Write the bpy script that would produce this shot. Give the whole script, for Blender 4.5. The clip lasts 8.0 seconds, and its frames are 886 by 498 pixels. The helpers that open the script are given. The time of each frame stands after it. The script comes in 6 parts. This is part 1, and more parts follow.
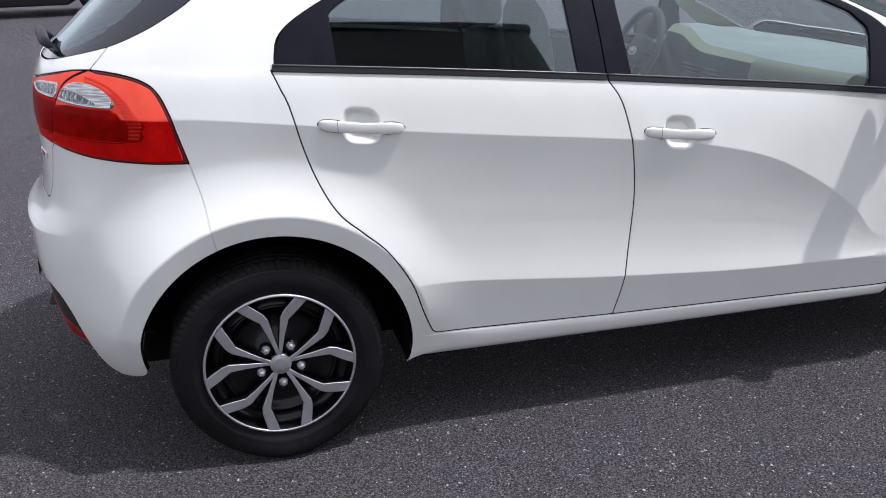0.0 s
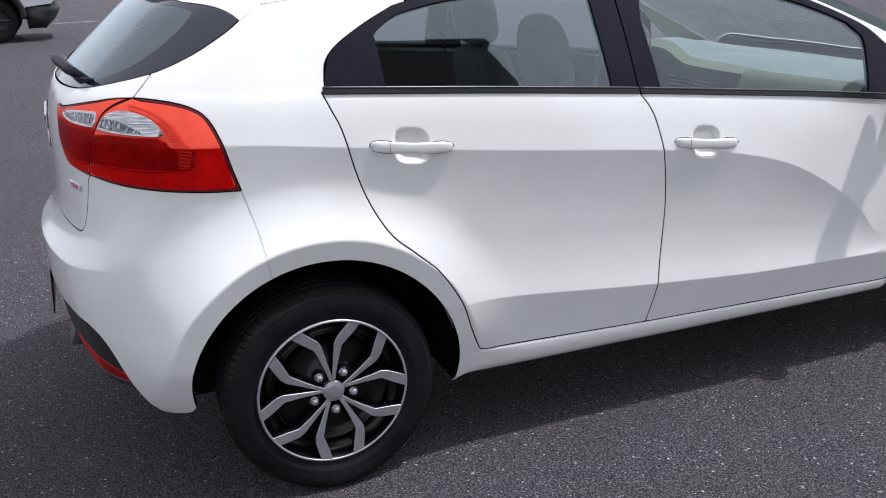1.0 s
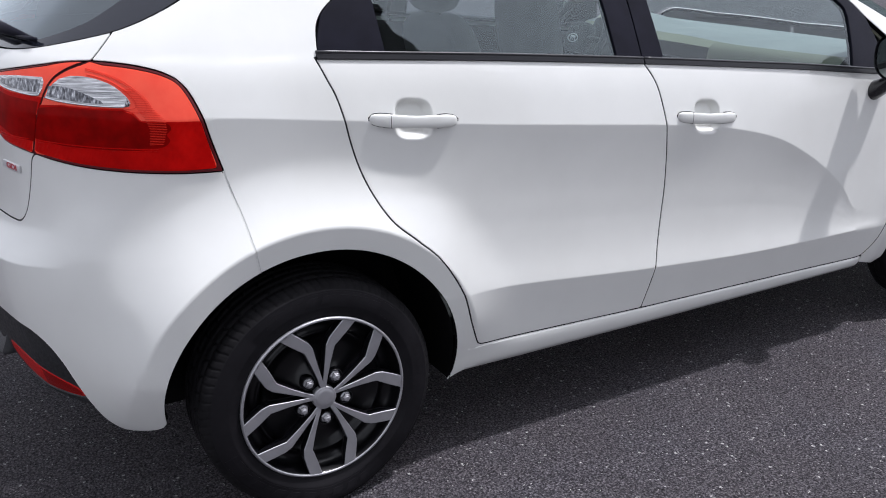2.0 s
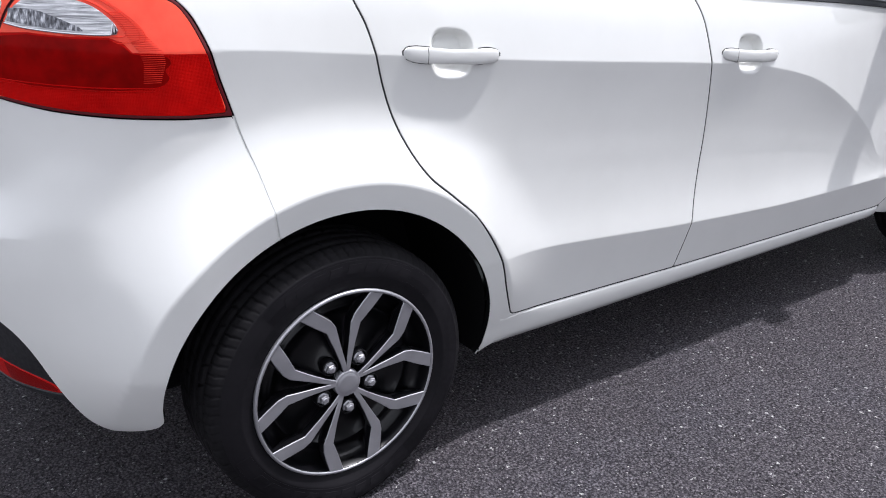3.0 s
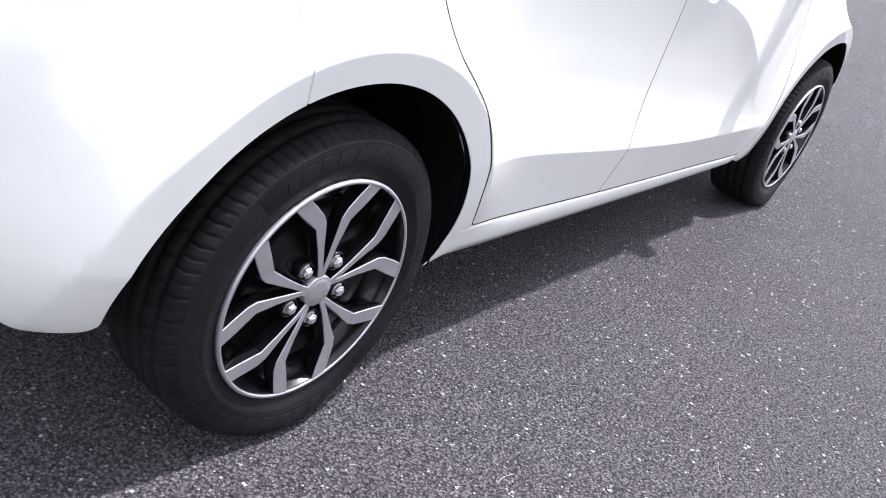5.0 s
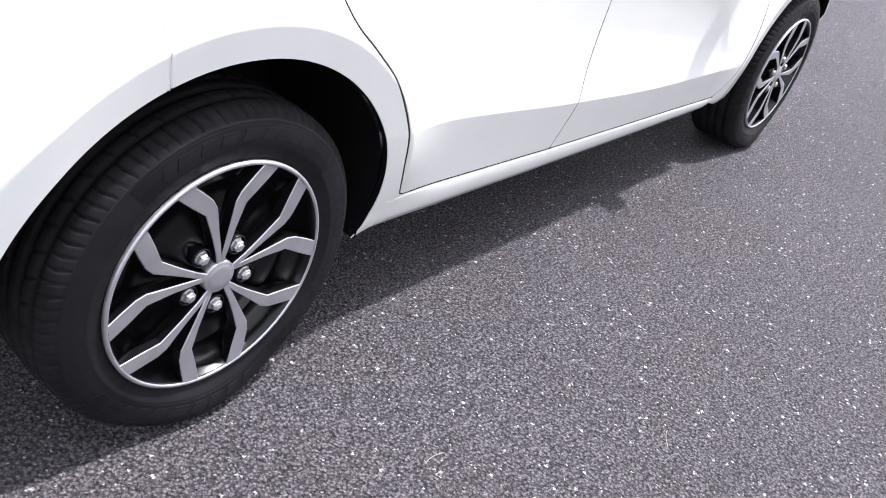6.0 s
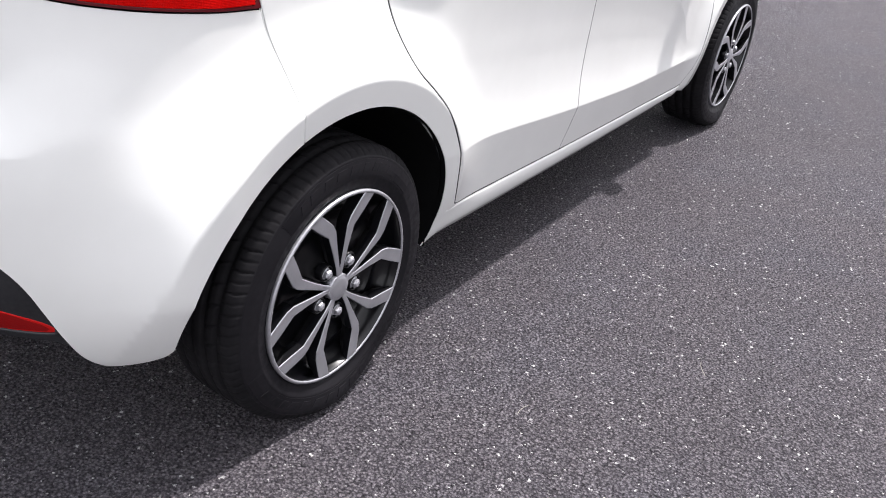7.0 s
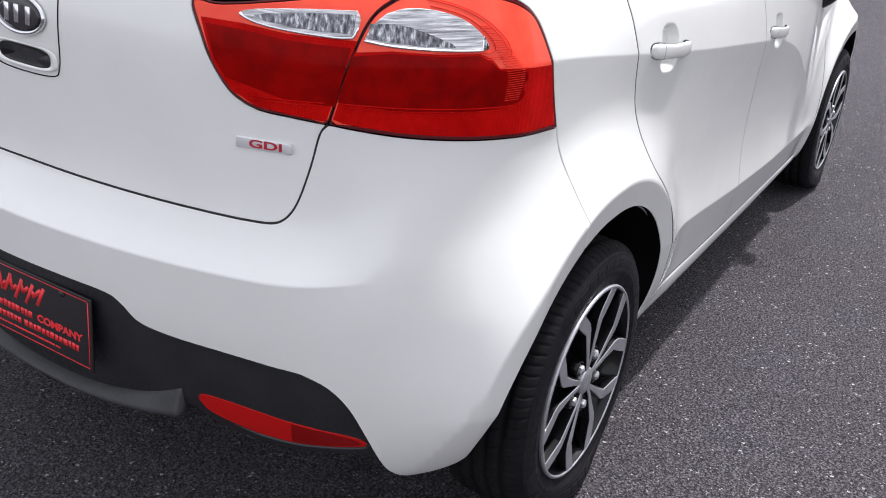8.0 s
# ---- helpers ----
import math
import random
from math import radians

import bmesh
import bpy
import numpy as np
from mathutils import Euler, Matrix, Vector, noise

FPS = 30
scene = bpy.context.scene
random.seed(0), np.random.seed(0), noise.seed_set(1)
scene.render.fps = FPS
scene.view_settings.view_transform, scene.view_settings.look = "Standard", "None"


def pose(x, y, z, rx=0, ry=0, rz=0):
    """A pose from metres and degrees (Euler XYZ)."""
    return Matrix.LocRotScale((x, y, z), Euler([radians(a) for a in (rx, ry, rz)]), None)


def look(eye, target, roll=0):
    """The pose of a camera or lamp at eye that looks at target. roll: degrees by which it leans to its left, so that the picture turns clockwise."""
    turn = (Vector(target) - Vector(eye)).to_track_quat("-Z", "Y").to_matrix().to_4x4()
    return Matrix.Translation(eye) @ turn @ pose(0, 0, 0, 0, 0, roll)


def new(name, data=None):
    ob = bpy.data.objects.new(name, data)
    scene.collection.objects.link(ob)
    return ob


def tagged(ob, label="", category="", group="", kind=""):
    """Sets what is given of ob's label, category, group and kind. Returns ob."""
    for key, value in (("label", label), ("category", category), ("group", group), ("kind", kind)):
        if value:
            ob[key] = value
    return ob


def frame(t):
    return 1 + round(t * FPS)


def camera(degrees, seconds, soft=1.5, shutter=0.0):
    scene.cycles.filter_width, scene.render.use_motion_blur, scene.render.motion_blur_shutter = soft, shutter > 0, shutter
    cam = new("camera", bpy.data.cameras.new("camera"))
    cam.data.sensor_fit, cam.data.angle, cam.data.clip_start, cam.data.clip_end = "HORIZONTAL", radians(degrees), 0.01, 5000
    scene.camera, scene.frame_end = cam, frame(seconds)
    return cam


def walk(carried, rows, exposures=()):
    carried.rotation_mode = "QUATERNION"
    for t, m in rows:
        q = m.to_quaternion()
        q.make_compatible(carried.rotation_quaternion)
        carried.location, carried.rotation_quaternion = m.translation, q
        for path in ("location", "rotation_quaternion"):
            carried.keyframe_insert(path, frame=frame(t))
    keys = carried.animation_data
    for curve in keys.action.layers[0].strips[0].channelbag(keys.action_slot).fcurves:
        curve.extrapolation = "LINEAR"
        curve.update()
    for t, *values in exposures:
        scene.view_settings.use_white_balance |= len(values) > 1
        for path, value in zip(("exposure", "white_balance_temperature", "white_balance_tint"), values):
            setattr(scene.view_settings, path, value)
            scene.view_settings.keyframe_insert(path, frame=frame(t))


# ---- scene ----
cam = camera(51.7, 8.0, soft=1.0)
PATH = [
    (0, (-0.1196, -3.2433, 1.4823), (0.3423, -1.4175, 0.8092), -1.59),
    (0.2, (-0.1944, -3.2153, 1.4977), (0.2545, -1.3851, 0.8278), -1.75),
    (0.5, (-0.3405, -3.1689, 1.4920), (0.1305, -1.3402, 0.8332), -1.60),
    (0.8, (-0.4604, -3.1619, 1.5154), (0.0865, -1.3537, 0.8588), -1.97),
    (1, (-0.5187, -3.1148, 1.4900), (0.1544, -1.3431, 0.8512), -2.20),
    (1.2, (-0.5671, -3.0486, 1.4843), (0.1705, -1.3022, 0.8471), -1.86),
    (2.3, (-0.7750, -2.6324, 1.3918), (0.2111, -1.0433, 0.6830), 0.17),
    (2.5, (-0.8009, -2.5713, 1.3737), (0.2191, -1.0138, 0.6431), 0.53),
    (2.8, (-0.8208, -2.4296, 1.3523), (0.2354, -0.9197, 0.5747), 1.07),
    (3, (-0.8137, -2.3151, 1.3282), (0.2603, -0.8209, 0.5445), 1.01),
    (3.3, (-0.8073, -2.1913, 1.3138), (0.2773, -0.7332, 0.4787), 2.53),
    (3.5, (-0.8268, -2.1195, 1.2543), (0.3659, -0.7702, 0.3843), 8.15),
    (3.8, (-0.8927, -2.0306, 1.1953), (0.3572, -0.7411, 0.3151), 10.19),
    (4, (-0.9769, -1.9478, 1.1542), (0.3917, -0.7704, 0.2936), 13.96),
    (4.2, (-1.0671, -1.8868, 1.1505), (0.3726, -0.7906, 0.2988), 15.19),
    (5.3, (-1.0499, -1.6823, 1.1193), (0.4896, -0.7878, 0.2084), 19.26),
    (5.5, (-0.9871, -1.6856, 1.1356), (0.5425, -0.8110, 0.1894), 19.69),
    (5.8, (-0.8752, -1.7195, 1.1851), (0.5994, -0.8450, 0.1551), 18.00),
    (6, (-0.8608, -1.7786, 1.2013), (0.6032, -0.8753, 0.1812), 16.26),
    (6.2, (-0.8885, -1.8122, 1.2308), (0.5636, -0.9033, 0.1987), 14.31),
    (6.5, (-1.0395, -1.8597, 1.2629), (0.4511, -0.9569, 0.2816), 9.50),
    (6.8, (-1.2154, -1.8623, 1.2783), (0.3015, -0.9800, 0.3188), 7.33),
    (7, (-1.2867, -1.8251, 1.3092), (0.2303, -0.9471, 0.3459), 7.72),
    (7.2, (-1.3623, -1.8015, 1.3304), (0.1605, -0.8804, 0.4180), 5.87),
    (7.4, (-1.4109, -1.7027, 1.3244), (0.1282, -0.7779, 0.4436), 4.71),
    (7.5, (-1.4400, -1.6561, 1.3297), (0.1056, -0.7320, 0.4596), 5.15),
    (7.7, (-1.4863, -1.5526, 1.3540), (0.0622, -0.6355, 0.4817), 4.84),
    (8, (-1.5912, -1.4077, 1.3589), (-0.0278, -0.4872, 0.5170), 4.10),
]
EXPOSURES = [(0.0, 0.7, 6040, 14), (1.0, 0.7, 6040, 14), (2.5, 0.66, 6040, 14), (3.0, 1.0, 6040, 14), (4.0, 1.32, 6040, 14), (5.5, 1.95, 6090, 14), (6.0, 1.92, 6140, 14), (6.5, 1.64, 6240, 14), (7.0, 1.53, 6340, 14), (7.5, 1.32, 6320, 14), (8.0, 1.11, 6170, 14)]
walk(cam, [(t, look(eye, target, roll)) for t, eye, target, roll in PATH], EXPOSURES)

# ---- daylight: high sun ahead of the car and a little to its right ----
SUN_WAY = Vector((0.42, -0.135, 1.0)).normalized()
world = bpy.data.worlds.new("sky")
scene.world = world
world.use_nodes = True
nt = world.node_tree
nt.nodes.clear()
sky = nt.nodes.new("ShaderNodeTexSky")
sky.sky_type, sky.sun_disc = "NISHITA", False
sky.sun_elevation, sky.sun_rotation = math.asin(SUN_WAY.z), math.atan2(SUN_WAY.x, SUN_WAY.y)
sky.air_density, sky.dust_density, sky.ozone_density = 1.0, 2.5, 1.0
back = nt.nodes.new("ShaderNodeBackground")
back.inputs["Strength"].default_value = 0.185
outw = nt.nodes.new("ShaderNodeOutputWorld")
grey = nt.nodes.new("ShaderNodeRGBToBW")
haze = nt.nodes.new("ShaderNodeMix")
haze.data_type = "RGBA"
haze.inputs[0].default_value = 0.85           # thin white haze over the blue
nt.links.new(sky.outputs[0], grey.inputs[0])
nt.links.new(sky.outputs[0], haze.inputs[6])
nt.links.new(grey.outputs[0], haze.inputs[7])
veil = nt.nodes.new("ShaderNodeMix")
veil.data_type = "RGBA"
veil.inputs[0].default_value = 0.60           # an even veil of high cloud
veil.inputs[7].default_value = (3.2, 3.2, 3.25, 1)
nt.links.new(haze.outputs[2], veil.inputs[6])
nt.links.new(veil.outputs[2], back.inputs[0])
nt.links.new(back.outputs[0], outw.inputs[0])
sun = new("sun", bpy.data.lights.new("sun", "SUN"))
sun.data.energy, sun.data.angle, sun.data.color = 2.3, radians(2.2), (1.0, 0.965, 0.92)
sun.matrix_world = look(SUN_WAY * 30, (0, 0, 0))

# ---- materials ----
def material(name, color, rough=0.5, metal=0.0, coat=0.0, **more):
    m = bpy.data.materials.new(name)
    m.use_nodes = True
    b = m.node_tree.nodes["Principled BSDF"]
    b.inputs["Base Color"].default_value = (*color, 1)
    b.inputs["Roughness"].default_value = rough
    b.inputs["Metallic"].default_value = metal
    b.inputs["Coat Weight"].default_value = coat
    b.inputs["Coat Roughness"].default_value = 0.03
    for k, v in more.items():
        b.inputs[k.replace("_", " ")].default_value = v
    return m


def add(m, kind, **sets):
    n = m.node_tree.nodes.new(kind)
    for k, v in sets.items():
        if k == "operation":
            n.operation = v
        elif k == "data_type":
            n.data_type = v
        elif k == "blend_type":
            n.blend_type = v
        else:
            n.inputs[k].default_value = v
    return n


def tie(m, a, b):
    m.node_tree.links.new(a, b)


def coords(m):
    return add(m, "ShaderNodeTexCoord").outputs["Object"]


def noise_tex(m, scale, detail=4.0, rough=0.55):
    n = add(m, "ShaderNodeTexNoise", Scale=scale, Detail=detail, Roughness=rough)
    tie(m, coords(m), n.inputs["Vector"])
    return n.outputs["Fac"]


def ramp(m, fac, stops):
    r = add(m, "ShaderNodeValToRGB")
    e = r.color_ramp.elements
    e[0].position, e[0].color = stops[0][0], (*stops[0][1], 1)
    e[1].position, e[1].color = stops[-1][0], (*stops[-1][1], 1)
    for p, c in stops[1:-1]:
        e.new(p).color = (*c, 1)
    tie(m, fac, r.inputs[0])
    return r.outputs[0]


def bsdf(m):
    return m.node_tree.nodes["Principled BSDF"]


def mottled(m, dark, light, scale, fine=None, rough=None):
    """Colour that varies at two scales, and roughness with it."""
    big = noise_tex(m, scale)
    tie(m, ramp(m, big, [(0.3, dark), (0.7, light)]), bsdf(m).inputs["Base Color"])
    if rough:
        small = noise_tex(m, fine or scale * 12)
        tie(m, ramp(m, small, [(0.35, (rough[0],) * 3), (0.7, (rough[1],) * 3)]), bsdf(m).inputs["Roughness"])
    return m


def bumped(m, height, strength, dist):
    b = add(m, "ShaderNodeBump", Strength=strength, Distance=dist)
    tie(m, height, b.inputs["Height"])
    tie(m, b.outputs[0], bsdf(m).inputs["Normal"])
    return m


PAINT = mottled(material("white_paint", (0.8, 0.8, 0.8), 0.4, coat=1.0), (0.757, 0.762, 0.735), (0.807, 0.812, 0.786), 4.0, 30, (0.34, 0.44))
GAP = material("gap_black", (0.005, 0.005, 0.0055), 0.95, Specular_IOR_Level=0.1)
SEAL = material("seal_grey", (0.035, 0.035, 0.036), 0.9, Specular_IOR_Level=0.15)
# black trim, with the sky's reflection put in as a blue cast
TRIM = mottled(material("black_trim_sky_tint", (0.012, 0.012, 0.014), 0.4), (0.006, 0.006, 0.011), (0.010, 0.010, 0.018), 14, 160, (0.36, 0.48))
bsdf(TRIM).inputs["Specular IOR Level"].default_value = 0.10
MOULDING = material("moulding_satin", (0.010, 0.010, 0.013), 0.32, Specular_IOR_Level=0.35)
BEAD = material("bead_satin", (0.03, 0.03, 0.034), 0.30, Specular_IOR_Level=0.6)
BORDER_BLACK = material("printed_black", (0.014, 0.016, 0.024), 0.12, coat=0.6, Specular_IOR_Level=0.5)
LIP_GREY = mottled(material("lip_plastic", (0.07, 0.07, 0.075), 0.55), (0.025, 0.025, 0.028), (0.042, 0.042, 0.046), 12, 140, (0.45, 0.65))
POST = material("headrest_steel", (0.10, 0.10, 0.10), 0.45, 0.8)
GLOSS_BLACK = material("gloss_black", (0.012, 0.012, 0.015), 0.22, coat=0.6)
PLASTIC = bumped(mottled(material("bumper_plastic", (0.03, 0.03, 0.033), 0.6), (0.010, 0.010, 0.012), (0.018, 0.018, 0.021), 9, 120, (0.5, 0.7)), noise_tex(bpy.data.materials["bumper_plastic"], 900), 0.15, 0.0006)
RUBBER = mottled(material("tyre_rubber", (0.022, 0.021, 0.022), 0.75), (0.0068, 0.0064, 0.0078), (0.0128, 0.0120, 0.0142), 9, 70, (0.45, 0.70))
bsdf(RUBBER).inputs["Specular IOR Level"].default_value = 0.12
TREAD = mottled(material("tread_rubber", (0.006, 0.006, 0.006), 0.85, Specular_IOR_Level=0.12), (0.0075, 0.0072, 0.0082), (0.0135, 0.0128, 0.0142), 14, 90, (0.75, 0.95))
SIDEWALL = mottled(material("sidewall_rubber", (0.008, 0.008, 0.009), 0.5), (0.0065, 0.0062, 0.0076), (0.0115, 0.0108, 0.0128), 12, 90, (0.38, 0.55))
bsdf(SIDEWALL).inputs["Specular IOR Level"].default_value = 0.12
SILVER = mottled(material("silver_lacquer", (0.5, 0.5, 0.52), 0.35, 0.75), (0.40, 0.40, 0.425), (0.48, 0.48, 0.505), 18, 200, (0.38, 0.50))
CHROME = material("chrome", (0.75, 0.75, 0.77), 0.12, 1.0)
COVER_BLACK = material("wheel_cover_black", (0.0035, 0.0035, 0.0045), 0.28, coat=0.22, Specular_IOR_Level=0.25)
STEEL = mottled(material("dark_steel", (0.03, 0.03, 0.033), 0.6), (0.006, 0.006, 0.007), (0.02, 0.018, 0.018), 20, 100, (0.4, 0.7))
# upper lens: the red is paled for the sky it reflects
LENS_RED_SKYLIT = mottled(material("red_lens", (0.75, 0.03, 0.018), 0.3, coat=0.30, Specular_IOR_Level=0.05), (0.90, 0.070, 0.040), (0.98, 0.115, 0.065), 14)
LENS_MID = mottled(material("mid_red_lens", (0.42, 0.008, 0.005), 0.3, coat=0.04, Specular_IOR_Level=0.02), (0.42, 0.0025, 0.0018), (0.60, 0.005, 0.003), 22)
prisms = add(LENS_MID, "ShaderNodeTexVoronoi", Scale=420.0, Randomness=0.15)
tie(LENS_MID, coords(LENS_MID), prisms.inputs["Vector"])
bumped(LENS_MID, prisms.outputs["Distance"], 0.55, 0.002)
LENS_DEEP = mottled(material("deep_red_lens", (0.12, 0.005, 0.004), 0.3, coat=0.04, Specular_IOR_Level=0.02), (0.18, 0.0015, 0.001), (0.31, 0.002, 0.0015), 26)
LENS_RIB = material("lens_rib_red", (0.78, 0.040, 0.022), 0.3, coat=0.04, Specular_IOR_Level=0.02)
LENS_EDGE = material("lens_edge", (0.10, 0.008, 0.012), 0.3, coat=0.5, Specular_IOR_Level=0.1)
LENS_CLEAR = material("clear_lens", (0.62, 0.63, 0.66), 0.3, 0.15, coat=0.6)
# glints and dark reflections of the clear lens, painted as level streaks
streak_map = add(LENS_CLEAR, "ShaderNodeMapping")
streak_map.inputs["Scale"].default_value = (7, 7, 150)
tie(LENS_CLEAR, coords(LENS_CLEAR), streak_map.inputs["Vector"])
glint_streaks = add(LENS_CLEAR, "ShaderNodeTexNoise", Scale=2.2, Detail=5.0, Roughness=0.6, Distortion=0.5)
tie(LENS_CLEAR, streak_map.outputs[0], glint_streaks.inputs["Vector"])
tie(LENS_CLEAR, ramp(LENS_CLEAR, glint_streaks.outputs["Fac"], [(0.30, (0.12, 0.12, 0.13)), (0.42, (0.30, 0.305, 0.32)), (0.52, (0.52, 0.53, 0.55)), (0.60, (0.74, 0.75, 0.77)), (0.66, (0.95, 0.95, 0.95))]), bsdf(LENS_CLEAR).inputs["Base Color"])
bumped(LENS_CLEAR, glint_streaks.outputs["Fac"], 0.25, 0.003)
FACETS = material("lamp_facets", (0.1, 0.1, 0.11), 0.25, 0.5, coat=0.5)
# bright and dark of the facets, painted as upright noise
facet_map = add(FACETS, "ShaderNodeMapping")
facet_map.inputs["Scale"].default_value = (90, 90, 24)
tie(FACETS, coords(FACETS), facet_map.inputs["Vector"])
facet_glints = add(FACETS, "ShaderNodeTexNoise", Scale=2.2, Detail=3.0, Roughness=0.6)
tie(FACETS, facet_map.outputs[0], facet_glints.inputs["Vector"])
tie(FACETS, ramp(FACETS, facet_glints.outputs["Fac"], [(0.34, (0.03, 0.03, 0.036)), (0.48, (0.13, 0.133, 0.15)), (0.58, (0.30, 0.305, 0.33)), (0.68, (0.70, 0.71, 0.74))]), bsdf(FACETS).inputs["Base Color"])
bumped(FACETS, facet_glints.outputs["Fac"], 0.3, 0.003)
LENS_DARK = material("smoked_lens", (0.10, 0.10, 0.11), 0.3, 0.4, coat=1.0)
REFLECTOR = bumped(material("red_reflector", (0.50, 0.008, 0.007), 0.35, coat=0.2, Specular_IOR_Level=0.1), noise_tex(bpy.data.materials["red_reflector"], 220), 0.3, 0.002)
REFLECTOR_SHADED = bumped(material("shaded_reflector", (0.22, 0.004, 0.004), 0.35, coat=0.2, Specular_IOR_Level=0.1), noise_tex(bpy.data.materials["shaded_reflector"], 220), 0.3, 0.002)
BADGE = material("badge_satin", (0.72, 0.72, 0.73), 0.35, 0.4)
MARK_WHITE = material("mark_white", (0.75, 0.76, 0.76), 0.5)
STRAW = mottled(material("dry_straw", (0.6, 0.55, 0.42), 0.8), (0.30, 0.29, 0.25), (0.44, 0.42, 0.37), 60)
BADGE_RED = material("badge_red", (0.42, 0.015, 0.03), 0.35)
PLATE_BLACK = material("plate_black", (0.008, 0.007, 0.009), 0.35, coat=0.4)
PLATE_RED = material("plate_red", (0.80, 0.030, 0.034), 0.45)
FABRIC = bumped(mottled(material("seat_fabric", (0.055, 0.055, 0.058), 0.95), (0.07, 0.073, 0.072), (0.10, 0.104, 0.10), 20), noise_tex(bpy.data.materials["seat_fabric"], 700), 0.3, 0.001)
DASH_DARK = mottled(material("dash_dark", (0.045, 0.045, 0.05), 0.6), (0.018, 0.019, 0.021), (0.030, 0.031, 0.034), 10)
DASH_TOP = mottled(material("dash_top", (0.2, 0.21, 0.21), 0.55), (0.20, 0.215, 0.215), (0.25, 0.265, 0.265), 10)
DASH_BEIGE = mottled(material("dash_beige", (0.24, 0.23, 0.20), 0.6), (0.26, 0.265, 0.195), (0.31, 0.315, 0.235), 10)
CARPET = mottled(material("cabin_carpet", (0.03, 0.03, 0.03), 0.95), (0.022, 0.022, 0.022), (0.04, 0.04, 0.04), 25)


def glass(name, tint, front, sheen=(1, 1, 1), rise=1.0):
    m = bpy.data.materials.new(name)
    m.use_nodes = True
    m.node_tree.nodes.clear()
    clear = add(m, "ShaderNodeBsdfTransparent", Color=(*tint, 1))
    shine = add(m, "ShaderNodeBsdfGlossy", Roughness=0.01, Color=(*sheen, 1))
    lean = add(m, "ShaderNodeLayerWeight", Blend=0.5)
    steep = add(m, "ShaderNodeMath", operation="POWER")
    tie(m, lean.outputs["Facing"], steep.inputs[0])
    steep.inputs[1].default_value = 5.0
    fres = add(m, "ShaderNodeMath", operation="MULTIPLY_ADD")
    tie(m, steep.outputs[0], fres.inputs[0])
    fres.inputs[1].default_value, fres.inputs[2].default_value = (1.0 - front) * rise, front
    mixer, out = add(m, "ShaderNodeMixShader"), add(m, "ShaderNodeOutputMaterial")
    tie(m, fres.outputs[0], mixer.inputs[0])
    tie(m, clear.outputs[0], mixer.inputs[1])
    tie(m, shine.outputs[0], mixer.inputs[2])
    tie(m, mixer.outputs[0], out.inputs[0])
    return m


GLASS = glass("window_glass", (0.84, 0.90, 0.91), 0.100, (0.90, 0.97, 1.0))
DOOR_GLASS = glass("rear_door_glass", (0.74, 0.83, 0.84), 0.125, (0.86, 0.97, 1.0))
REAR_GLASS = glass("rear_window_glass", (0.36, 0.42, 0.44), 0.22, (0.86, 0.95, 1.0))
SCREEN_GLASS = glass("windscreen_glass", (0.60, 0.71, 0.69), 0.06, (0.9, 0.97, 1.0), 0.0)


